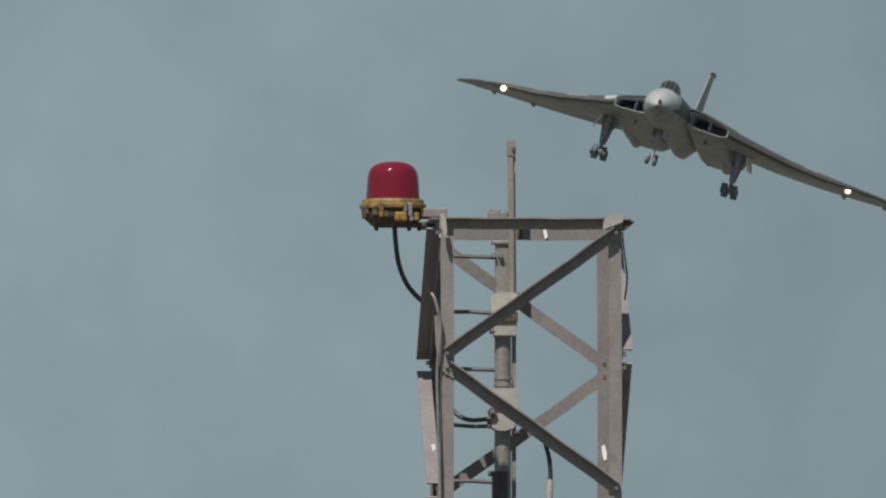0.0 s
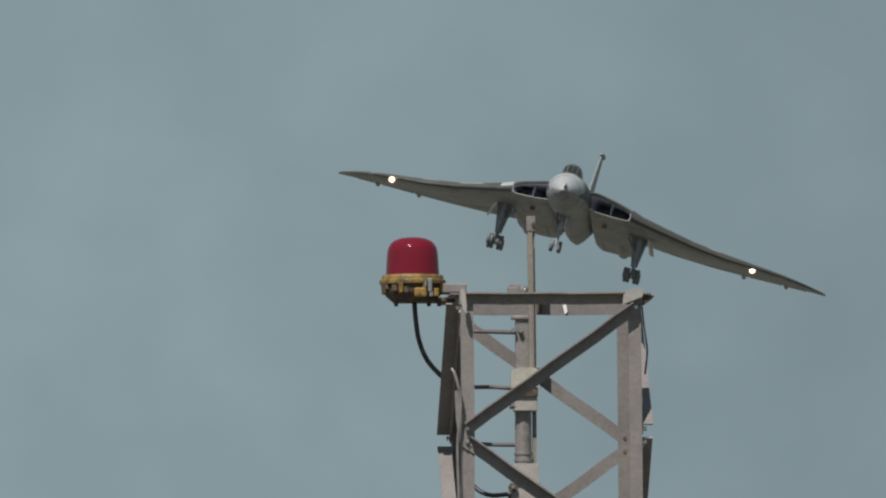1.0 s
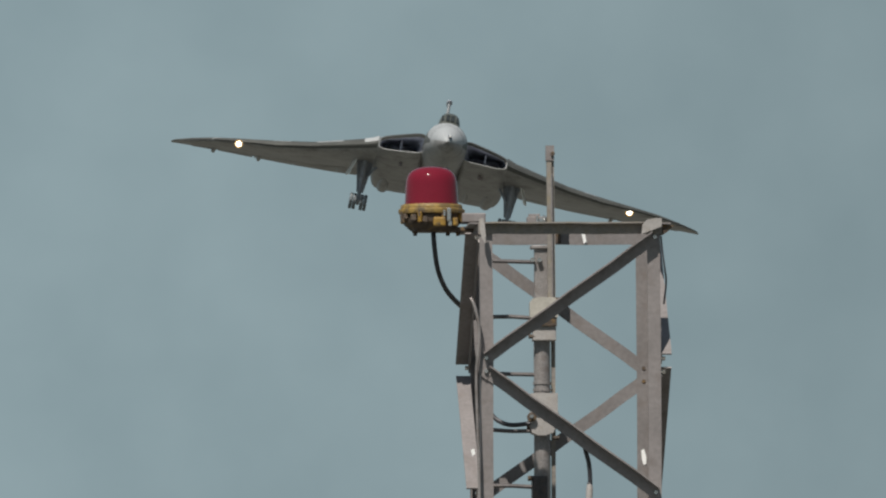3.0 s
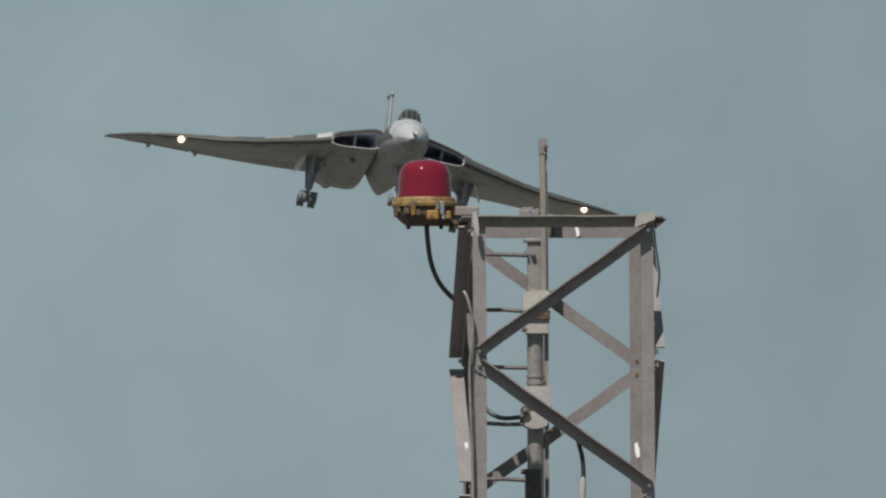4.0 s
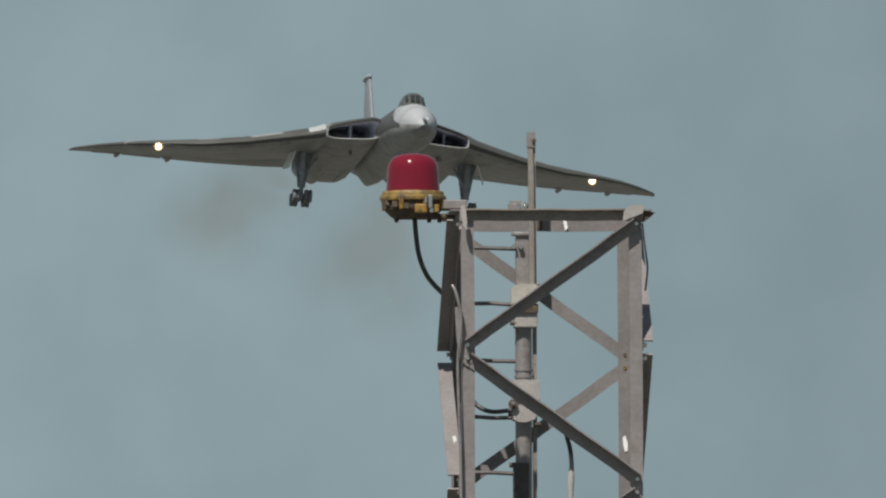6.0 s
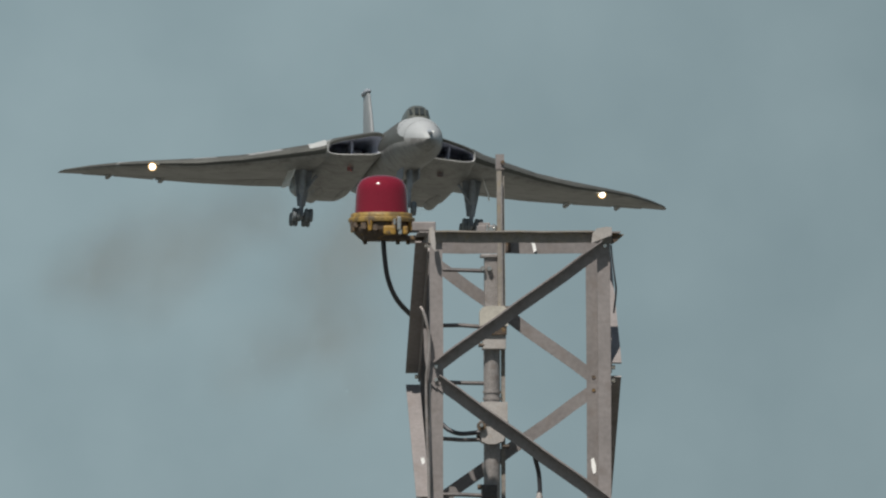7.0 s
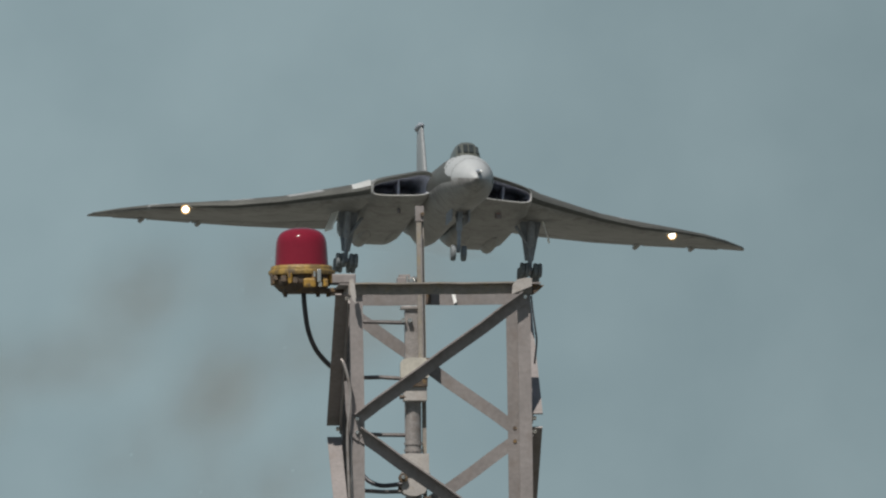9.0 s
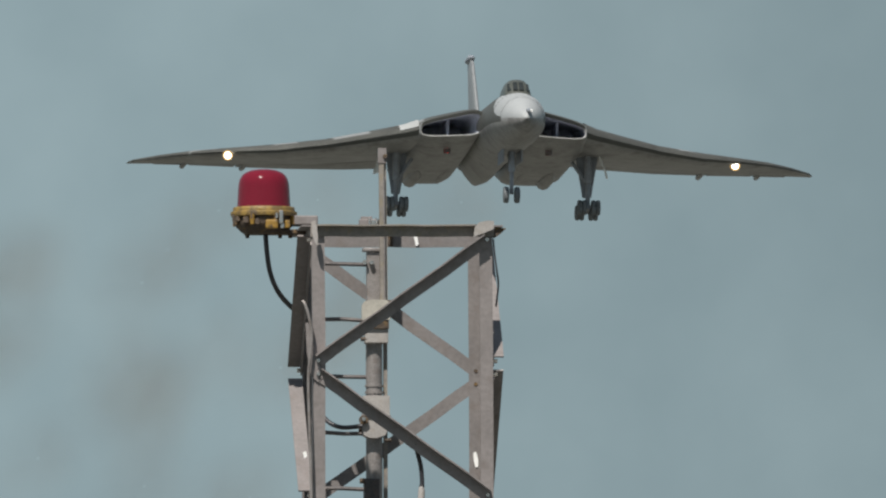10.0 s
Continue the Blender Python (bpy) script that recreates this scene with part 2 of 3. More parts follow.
def angle_bar(bm, p0, p1, n, w=0.07, h=0.06, t=0.008, wave=0.0):
    """Steel angle from p0 to p1 lying on the face with outward normal n; the free leg stands out along its upper edge."""
    p0, p1, n = Vector(p0), Vector(p1), Vector(n)
    d = (p1 - p0).normalized()
    u = d.cross(n).normalized()
    if u.z < 0:
        u = -u
    sect = ((-w / 2, 0), (w / 2, 0), (w / 2, h), (w / 2 - t, h), (w / 2 - t, t), (-w / 2, t))
    rings = []
    for k in range(9):
        q = p0.lerp(p1, k / 8) + u * wave * math.sin(k * 2.1)
        rings.append([q + u * a + n * b for a, b in sect])
    loft(bm, rings)


# ---- ground ----
def make_ground():
    bm = bmesh.new()
    rings = []
    for r in (0.5, 40, 150, 400, 900, 1800, 3200, 4900):
        rings.append([(r * math.cos(2 * math.pi * k / 48), r * math.sin(2 * math.pi * k / 48) + 100, 0.0) for k in range(48)])
    loft(bm, rings, False)
    bm.faces.new([bm.verts[i] for i in range(48)]) if bm.verts.ensure_lookup_table() is None else None
    ob = part("ground", bm, GRASS)
    tagged(ob, "flat dry grass of an airfield, yellowish green", "ground", kind="structure")


make_ground()

# ---- lattice tower ----
TOWER_Y, TOP = 192.0, 13.107
GRID = 1 / 333.6                      # metres to one unit of the tower's drawing grid
W = 0.96                            # side of the square tower
TURN = 3.58
tower_pose = pose(0, TOWER_Y, 0, 0, 0, TURN)


def gx(x, depth=0.0):
    """Across the tower: grid column to metres, at a depth behind the front face."""
    return (x - 945) * GRID + depth * math.tan(radians(TURN))


def gz(y, depth=0.0):
    return TOP + (397 - y) * GRID + depth * math.tan(radians(3.4))


def empty(name, m):
    ob = new(name)
    ob.matrix_world = m
    ob.empty_display_size = 0.3
    return ob


def make_tower():
    t = empty("lattice_tower", tower_pose)
    tagged(t, "square lattice tower of weathered grey steel angles on the airfield grass", "tower")
    xl, xr = gx(780), gx(1100)
    top = gz(386)
    th, fl = 0.008, 0.068
    for sx, x in ((1, xl), (-1, xr)):
        for sy, y in ((1, 0.0), (-1, W)):
            bm = bmesh.new()
            sect = [(0, 0), (fl, 0), (fl, th), (th, th), (th, fl), (0, fl)]
            zs = [0.05, 3, 6, 9, 11, 12, 12.5, top - (0.01 if sx > 0 else -0.015)]
            rings = [[(x + sx * a + 0.003 * math.sin(z * 3.7 + x), y + sy * b, z) for a, b in sect] for z in zs]
            loft(bm, rings)
            part("leg", bm, STEEL if sy > 0 else STEEL_SHADED, t)
            bm = bmesh.new()
            box(bm, x - 0.02 if sx > 0 else x - 0.16, x + 0.16 if sx > 0 else x + 0.02, y - 0.02 if sy > 0 else y - 0.16, y + 0.16 if sy > 0 else y + 0.02, 0.03, 0.05, 0.004)
            part("base_plate", bm, STEEL, t)
    # top ring
    zt = gz(396)
    faces = {"front": ((xl, 0, 0), (xr, 0, 0), (0, -1, 0)), "rear": ((xl, W, 0), (xr, W, 0), (0, 1, 0)),
             "left": ((xl, 0, 0), (xl, W, 0), (-1, 0, 0)), "right": ((xr, 0, 0), (xr, W, 0), (1, 0, 0))}
    for key, (a, b, n) in faces.items():
        a, b, n = Vector(a), Vector(b), Vector(n)
        d = (b - a).normalized()
        bm = bmesh.new()
        ext = 0.0 if key in ("left", "right") else 0.005
        off = 0.0
        angle_bar(bm, a - d * ext + n * off + Vector((0, 0, zt)), b + d * ext + n * off + Vector((0, 0, zt)), n, w=0.062, h=0.055, wave=0.0016)
        part("crossbar", bm, {"front": STEEL_EDGE, "rear": STEEL_SHADED}.get(key, STEEL), t)
    # zigzag braces, half a panel each
    step = 238 * GRID
    z0 = gz(400)
    inset = 0.03
    starts = {"front": 1, "rear": 0, "left": 0, "right": 1}
    for key, (a, b, n) in faces.items():
        a, b, n = Vector(a), Vector(b), Vector(n)
        d = (b - a).normalized()
        a, b = a + d * inset, b - d * inset
        for k in range(18):
            zt1, zb1 = z0 - k * step - 0.035, z0 - (k + 1) * step + 0.035
            if zb1 < 0.2:
                break
            flip = (k + starts[key]) % 2
            p, q = (b, a) if flip else (a, b)
            bm = bmesh.new()
            angle_bar(bm, p + Vector((0, 0, zt1)) + n * 0.001, q + Vector((0, 0, zb1)) + n * 0.001, n, w=0.066, h=0.074 if key in ("left", "front") else 0.058, wave=0.002)
            part("brace", bm, STEEL_SHADED if key == "rear" else STEEL, t)
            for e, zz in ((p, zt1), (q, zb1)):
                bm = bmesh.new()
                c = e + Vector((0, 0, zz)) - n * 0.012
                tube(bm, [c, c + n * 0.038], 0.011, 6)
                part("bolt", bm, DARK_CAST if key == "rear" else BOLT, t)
    # gusset at the top corner and bent ends of the ring
    bm = bmesh.new()
    prof = [(1065, 408), (1067, 391), (1075, 382), (1092, 379), (1101, 380), (1101, 394), (1086, 400)]
    rings = [[(gx(x), y, gz(z)) for x, z in prof] for y in (-0.075, -0.067)]
    loft(bm, rings)
    part("gusset", bm, GREY_PAINT, t)
    bm = bmesh.new()
    prof = [(1098, 383), (1104, 388), (1125, 391), (1113, 402), (1104, 408), (1098, 408)]
    rings = [[(gx(x), y, gz(z)) for x, z in prof] for y in (0.02, 0.035)]
    loft(bm, rings)
    part("bent_tab", bm, DARK_CAST, t)
    bm = bmesh.new()
    prof = [(777, 382), (784, 379), (787, 390), (789, 410), (788, 424), (782, 416), (778, 400)]
    rings = [[(gx(x), y, gz(z)) for x, z in prof] for y in (-0.082, -0.074)]
    loft(bm, rings)
    part("gusset", bm, GREY_PAINT, t)
    # packing plate on the left joint
    bm = bmesh.new()
    prof = [(768, 560), (777, 556), (783, 600), (800, 655), (790, 665), (776, 652), (770, 610)]
    rings = [[(gx(x), y, gz(z)) for x, z in prof] for y in (-0.012, -0.004)]
    loft(bm, rings)
    part("splice_plate", bm, STEEL, t)
    # white plates painted as glints: (column, row) of the corners on a face
    for prof, dep in ((((960, 405), (966, 404), (969, 420), (964, 424)), W), (((1065, 792), (1070, 789), (1074, 803), (1074, 816), (1069, 818), (1066, 806)), W),
                      (((762, 789), (768, 787), (770, 796), (765, 800)), 0.0)):
        bm = bmesh.new()
        loft(bm, [[(gx(x, dep), dep + o, gz(z, dep)) for x, z in prof] for o in ((-0.028, -0.02) if not dep else (-0.012, -0.004))])
        part("tag", bm, WHITE_GLINT, t, "small white plate painted as a glint")
    return t


make_tower()


def make_footing():
    bm = bmesh.new()
    box(bm, -0.9, 0.9, -0.42, W + 0.42, -0.3, 0.03, 0.03)
    ob = part("concrete_footing", bm, CONCRETE)
    ob.matrix_world = tower_pose
    tagged(ob, "square grey concrete footing slab under the tower", "footing")


make_footing()


# ---- ladder, mast and pole inside the tower ----
MID = 0.82


def make_ladder():
    ob = empty("ladder", tower_pose)
    tagged(ob, "narrow steel ladder with thin rungs inside the tower", "ladder")
    bm = bmesh.new()
    tube(bm, [(gx(788, MID), MID, 0.03), (gx(788, MID), MID, gz(440, MID))], 0.016, 8)
    part("rail", bm, PIPE, ob, smooth=True)
    z = gz(455, MID)
    k = 0
    while z > 0.2:
        bm = bmesh.new()
        sag = 0.006 * math.sin(k * 1.7)
        tube(bm, [(gx(788, MID), MID, z + 0.004), (gx(835, MID), MID, z + sag), (gx(880, MID), MID, z - 0.004)], 0.011, 8)
        part("rung", bm, RUNG, ob, smooth=True)
        z -= 0.3
        k += 1


make_ladder()


def make_pole():
    ob = empty("conduit_pole", tower_pose)
    tagged(ob, "grey steel conduit pole with clamps and junction boxes", "pole")
    xc = gx(889, MID)
    bm = bmesh.new()
    tube(bm, [(xc, MID, 0.03), (xc, MID, gz(520, MID))], 0.044, 20)
    part("lower_pipe", bm, PIPE, ob, smooth=True)
    bm = bmesh.new()
    box(bm, gx(876, MID), gx(903, MID), MID - 0.03, MID + 0.035, gz(530, MID), gz(431, MID), 0.004)
    part("channel", bm, PIPE, ob)
    bm = bmesh.new()
    box(bm, gx(869, MID), gx(905, MID), MID - 0.045, MID + 0.045, gz(433, MID), gz(427, MID), 0.004)
    part("cap_plate", bm, PIPE, ob)
    for x in (872, 884):
        bm = bmesh.new()
        tube(bm, [(gx(x, MID), MID - 0.06, gz(453, MID)), (gx(x, MID), MID - 0.02, gz(453, MID))], 0.013, 8)
        part("bolt", bm, BOLT, ob)
    # round-topped pale box and clamp plates
    bm = bmesh.new()
    prof = [(866, 556), (866, 530), (871, 523), (884, 520), (910, 521), (916, 527), (916, 556)]
    rings = [[(gx(x, MID), y, gz(z, MID)) for x, z in prof] for y in (MID - 0.1, MID - 0.04)]
    loft(bm, rings)
    part("junction_box", bm, CREAM, ob, "cream box with a rounded top")
    bm = bmesh.new()
    box(bm, gx(869, MID), gx(914, MID), MID - 0.095, MID - 0.05, gz(572, MID), gz(554, MID), 0.004)
    part("clamp", bm, DARK_CAST, ob)
    bm = bmesh.new()
    box(bm, gx(872, MID), gx(913, MID), MID - 0.08, MID + 0.05, gz(597, MID), gz(571, MID), 0.005)
    part("bracket", bm, GREY_PAINT, ob)
    for x, y in ((870, 590), (914, 524), (866, 752), (912, 770)):
        bm = bmesh.new()
        tube(bm, [(gx(x - 6, MID), MID - 0.07, gz(y, MID)), (gx(x + 6, MID), MID - 0.07, gz(y, MID))], 0.011, 8)
        part("bolt", bm, DARK_CAST, ob)
    for y in (672, 684):
        bm = bmesh.new()
        tube(bm, [(xc, MID, gz(y + 2, MID)), (xc, MID, gz(y - 2, MID))], 0.049, 20)
        part("band", bm, PIPE, ob, smooth=True)
    bm = bmesh.new()
    prof = [(868, 691), (915, 691), (915, 745), (907, 761), (893, 766), (880, 766), (869, 761), (864, 748), (864, 733), (868, 729)]
    loft(bm, [[(gx(x, MID), y, gz(z, MID)) for x, z in prof] for y in (MID - 0.09, MID + 0.05)])
    part("junction_box", bm, GREY_PAINT, ob, "pale grey box with a rounded foot")
    bm = bmesh.new()
    box(bm, gx(864, MID), gx(917, MID), MID - 0.098, MID - 0.088, gz(731, MID), gz(725, MID), 0.002)
    part("strap", bm, PIPE, ob)
    bm = bmesh.new()
    tube(bm, [(gx(868, MID), MID - 0.115, gz(734, MID)), (gx(868, MID), MID - 0.088, gz(734, MID))], 0.024, 12)
    part("gland", bm, DARK_CAST, ob)
    bm = bmesh.new()
    tube(bm, [(gx(868, MID), MID - 0.125, gz(733, MID)), (gx(868, MID), MID - 0.112, gz(733, MID))], 0.011, 8)
    part("bolt", bm, BOLT, ob)
    bm = bmesh.new()
    box(bm, gx(870, MID), gx(897, MID), MID - 0.08, MID + 0.04, gz(930, MID), gz(838, MID), 0.006)
    part("lower_clamp", bm, DARK_STEEL, ob, "dark painted clamp")
    bm = bmesh.new()
    tube(bm, [(gx(862, MID), MID - 0.06, gz(842, MID)), (gx(874, MID), MID - 0.06, gz(842, MID))], 0.014, 8)
    part("bolt", bm, DARK_CAST, ob)


make_pole()


def make_mast():
    ob = empty("mast", tower_pose)
    tagged(ob, "thin weathered steel mast standing above the tower top", "mast")
    d = 0.76
    bm = bmesh.new()
    sect = [(-0.02, -0.018), (0.006, -0.018), (0.006, -0.002), (0.02, -0.002), (0.02, 0.02), (-0.02, 0.02)]
    rings = [[(gx(x, d) + a, d + b, z) for a, b in sect] for x, z in ((907, gz(560, d)), (907, gz(500, d)), (906, gz(400, d)), (905, gz(276, d)))]
    loft(bm, rings)
    part("upright", bm, STEEL_EDGE, ob)
    bm = bmesh.new()
    tube(bm, [(gx(908.5, d), d - 0.014, gz(520, d)), (gx(907, d), d - 0.014, gz(300, d))], 0.0065, 8)
    part("conductor", bm, PIPE, ob, "thin wire down the mast", True)
    bm = bmesh.new()
    e = MID + 0.02
    rings = [[(gx(909, e) + a, e + b, z) for a, b in ((-0.011, -0.012), (0.011, -0.012), (0.011, 0.012), (-0.011, 0.012))] for z in (0.03, 6.0, gz(700, e), gz(540, e))]
    loft(bm, rings)
    part("lower_strip", bm, STEEL_EDGE, ob)
    bm = bmesh.new()
    rings = [[(gx(905, d) + a * 1.0, d + b, z) for a, b in [(-0.024, -0.022), (0.02, -0.022), (0.02, 0.024), (-0.024, 0.024)]] for z in (gz(276, d), gz(262, d), gz(249, d))]
    loft(bm, rings)
    part("head", bm, STEEL, ob)
    bm = bmesh.new()
    tube(bm, [(gx(909, d), d - 0.034, gz(264, d)), (gx(909, d), d - 0.02, gz(264, d))], 0.012, 8)
    part("bolt", bm, DARK_CAST, ob)
    bm = bmesh.new()
    box(bm, gx(863, 0.82), gx(898, 0.82), 0.78, 0.86, gz(392, 0.82), gz(376, 0.82), 0.004)
    box(bm, gx(866, 0.82), gx(886, 0.82), 0.79, 0.84, gz(377, 0.82), gz(371, 0.82), 0.003)
    part("bracket", bm, STEEL, ob)
    for x in (881, 894):
        bm = bmesh.new()
        tube(bm, [(gx(x, 0.8), 0.77, gz(389, 0.8)), (gx(x, 0.8), 0.77, gz(376, 0.8)), (gx(x, 0.8), 0.85, gz(373, 0.8))], 0.007, 8)
        part("u_bolt", bm, BOLT, ob, smooth=True)
    bm = bmesh.new()
    tube(bm, [(gx(888, 0.78), 0.755, gz(382, 0.78)), (gx(888, 0.78), 0.8, gz(382, 0.78))], 0.014, 8)
    part("bolt", bm, BOLT, ob)
    bm = bmesh.new()
    box(bm, gx(914, W), gx(923, W), W - 0.03, W - 0.002, gz(424, W), gz(403, W), 0.003)
    part("packing", bm, DARK_CAST, ob)


make_mast()


# ---- red obstruction light ----
def make_beacon():
    y = 0.5
    base = tower_pose @ pose(gx(694, y), y, gz(358, y))
    ob = empty("obstruction_light", base)
    tagged(ob, "red glass obstruction light on a chipped yellow base", "warning light")
    u = GRID
    bm = bmesh.new()
    spin(bm, [(0.001, 71.5 * u), (12 * u, 71 * u), (24 * u, 69 * u), (33 * u, 65 * u), (39 * u, 60 * u), (43 * u, 53 * u), (45 * u, 45 * u), (46 * u, 34 * u), (47 * u, 16 * u), (48 * u, 0)], 64)
    part("dome", bm, RED_GLASS, ob, "glossy red glass dome", True)
    bm = bmesh.new()
    spin(bm, [(46 * u, 4 * u), (53 * u, 3.5 * u), (55 * u, 1 * u), (55 * u, -4 * u), (58.5 * u, -5 * u), (59.5 * u, -8 * u), (58 * u, -13 * u), (46 * u, -14 * u)], 48)
    part("flange", bm, FLANGE, ob, "yellow painted flange with flaking dark patches", True)
    bm = bmesh.new()
    spin(bm, [(50 * u, -13 * u), (53 * u, -20 * u), (50 * u, -31 * u), (40 * u, -41 * u), (34 * u, -44 * u)], 32)
    part("housing", bm, DARK_CAST, ob, "dirty cast housing", True)
    for k in range(8):
        a = radians(k * 45 + 20)
        c, s = math.cos(a), math.sin(a)
        bm = bmesh.new()
        tube(bm, [(55 * u * c, 55 * u * s, -11 * u), (55 * u * c, 55 * u * s, -29 * u)], [5 * u, 4 * u], 8)
        part("clamp_lug", bm, YELLOW if k % 2 else DARK_CAST, ob)
        bm = bmesh.new()
        tube(bm, [(58 * u * c, 58 * u * s, -9 * u), (58 * u * c, 58 * u * s, -19 * u)], 2.6 * u, 6)
        part("bolt", bm, BOLT if k % 3 == 0 else DARK_CAST, ob)
    bm = bmesh.new()
    box(bm, 0 * u, 22 * u, -58 * u, -40 * u, -37 * u, -21 * u, 3 * u)
    part("terminal_cover", bm, YELLOW, ob, "bright yellow cover")
    bm = bmesh.new()
    box(bm, 34 * u, 44 * u, -52 * u, -38 * u, -36 * u, -22 * u, 2 * u)
    part("clamp_block", bm, YELLOW, ob)
    bm = bmesh.new()
    box(bm, 24 * u, 31 * u, -62 * u, -50 * u, -29 * u, -5 * u, 1.5 * u)
    box(bm, 26 * u, 33 * u, -60 * u, -52 * u, -37 * u, -28 * u, 1.5 * u)
    part("latch", bm, BOLT, ob, "bright metal latch")
    for x, z, r in ((-34, -24, 8), (-14, -27, 7), (-47, -20, 6)):
        bm = bmesh.new()
        d = -math.sqrt(max(0.0, 53 ** 2 - x * x))
        tube(bm, [(x * u, (d - 3) * u, (z + r) * u), (x * u, (d - 4) * u, z * u), (x * u, (d + 4) * u, (z - r) * u)], [r * 0.7 * u, r * 0.8 * u, r * 0.4 * u], 8)
        part("cast_lug", bm, DARK_CAST, ob, smooth=True)
    for x in (-30, 28, 46):
        bm = bmesh.new()
        tube(bm, [(x * u, -12 * u, -40 * u), (x * u, -12 * u, -52 * u)], [5 * u, 3.4 * u], 8)
        part("foot", bm, DARK_CAST, ob)
    # arm to the tower
    bm = bmesh.new()
    box(bm, 52 * u, 94 * u, -38 * u, 30 * u, -29 * u, -13 * u, 2 * u)
    part("arm_plate", bm, STEEL, ob, "grey steel arm plate")
    bm = bmesh.new()
    box(bm, -34 * u, 92 * u, -30 * u, 26 * u, -45 * u, -37 * u, 2 * u)
    part("arm_bar", bm, DARK_CAST, ob)


make_beacon()


# ---- cables ----
def make_cable(label, pts, r, mat=None):
    bm = bmesh.new()
    tube(bm, spline([(gx(x, d), d, gz(y, d)) for x, y, d in pts]), r, 10)
    ob = part("cable", bm, mat or RUBBER, None, smooth=True)
    ob.matrix_world = tower_pose
    tagged(ob, label, "cable")
    return ob


make_cable("black cable hanging from the warning light to the tower", [(697, 400, 0.48), (699, 430, 0.48), (705, 470, 0.5), (720, 506, 0.56), (745, 534, 0.72), (764, 546, 0.86), (772, 548, 0.92)], 0.0135)
make_cable("pale cable tied along the tower leg", [(763, 520, -0.05), (768, 528, -0.06), (774, 548, -0.06), (779, 580, -0.05), (776, 622, -0.05), (773, 660, -0.04), (775, 760, -0.04), (778, 900, -0.04), (778, 1400, -0.04)], 0.0085, PIPE)
make_cable("black cable loop between ladder and junction box", [(790, 712, 0.78), (800, 728, 0.77), (814, 740, 0.75), (835, 746, 0.73), (868, 743, 0.72)], 0.012)
make_cable("grey cable dangling from a tower brace", [(962, 772, 0.0), (966, 790, 0.03), (972, 815, 0.05), (974, 850, 0.06), (972, 900, 0.06), (972, 1400, 0.07)], 0.0125)
make_cable("thin black cable on the tower corner", [(1101, 410, -0.02), (1104, 440, -0.02), (1108, 470, -0.02), (1110, 492, 0.03), (1106, 530, 0.08)], 0.005)


def make_connector():
    bm = bmesh.new()
    d = 0.06
    tube(bm, [(gx(973, d), d, gz(848, d)), (gx(973, d), d, gz(856, d)), (gx(972, d), d, gz(876, d)), (gx(972, d), d, gz(900, d))], [0.012, 0.018, 0.019, 0.014], 12)
    ob = part("cable_connector", bm, GREY_PAINT, None, smooth=True)
    ob.matrix_world = tower_pose
    tagged(ob, "pale grey plug on the dangling cable", "connector")


make_connector()


# ---- delta-winged jet bomber ----
# local axes: nose towards -y, x to its port side, z up; stations are metres aft of the nose
def st(s):
    return s - 15.0


def ellipse(s, zc, rx, rz, n=36):
    """A ring of the body; aft of the nose its underside draws in to a blunt keel."""
    keel = 0.5 * min(1.0, max(0.0, (s - 9) / 6))
    ring = []
    for k in range(n):
        a = 2 * math.pi * k / n
        ring.append((rx * math.cos(a) * (1 - keel * max(0.0, -math.sin(a))), st(s), zc + rz * math.sin(a)))
    return ring


def interp(table, s):
    for a, b in zip(table, table[1:]):
        if s <= b[0]:
            f = (s - a[0]) / (b[0] - a[0])
            return [u + (v - u) * f for u, v in zip(a, b)]
    return list(table[-1])


FUSE = [(0, -0.42, 0.04, 0.04), (0.25, -0.4, 0.3, 0.3), (0.7, -0.36, 0.56, 0.55), (1.4, -0.29, 0.84, 0.82), (2.4, -0.2, 1.1, 1.08), (3.6, -0.12, 1.3, 1.27),
        (5, -0.06, 1.38, 1.37), (7, 0.0, 1.36, 1.42), (10, 0, 1.38, 1.45), (16, -0.02, 1.5, 1.5), (20, -0.08, 1.42, 1.6), (23, 0.0, 1.12, 1.5), (26, 0.25, 0.82, 0.95),
        (29, 0.42, 0.62, 0.62), (30.4, 0.45, 0.4, 0.4), (30.8, 0.45, 0.1, 0.1)]
# span, leading edge, trailing edge, height, thickness, droop of the nose
WING = [(4.08, 10.55, 26.0, 0.0, 1.5, 0.0), (4.7, 11.1, 25.9, -0.12, 1.3, 0.0), (6.0, 12.4, 25.7, -0.25, 1.15, 0.0), (8.2, 14.5, 25.6, -0.41, 0.9, 0.06), (10.5, 16.4, 25.6, -0.45, 0.78, 0.14),
        (12.5, 18.1, 25.7, -0.46, 0.55, 0.06), (14.2, 20.2, 25.8, -0.43, 0.44, 0.02), (15.6, 22.5, 26.0, -0.42, 0.3, 0.0), (16.7, 24.6, 26.2, -0.42, 0.15, 0.0), (16.92, 25.4, 26.2, -0.43, 0.07, 0.0)]
FOIL = [(0, 0), (0.012, 0.2), (0.04, 0.35), (0.1, 0.45), (0.22, 0.5), (0.4, 0.48), (0.6, 0.36), (0.8, 0.19), (1, 0.015)]


def two_tone(ob, low, line=-0.05):
    """Underside panels take the second paint."""
    ob.data.materials.append(low)
    for p in ob.data.polygons:
        if p.normal.z < line:
            p.material_index = 1


def make_wheel(bm, x, s, z, r, w):
    prof = [(r * 0.55, -w / 2), (r * 0.9, -w / 2), (r, -w * 0.3), (r, w * 0.3), (r * 0.9, w / 2), (r * 0.55, w / 2)]
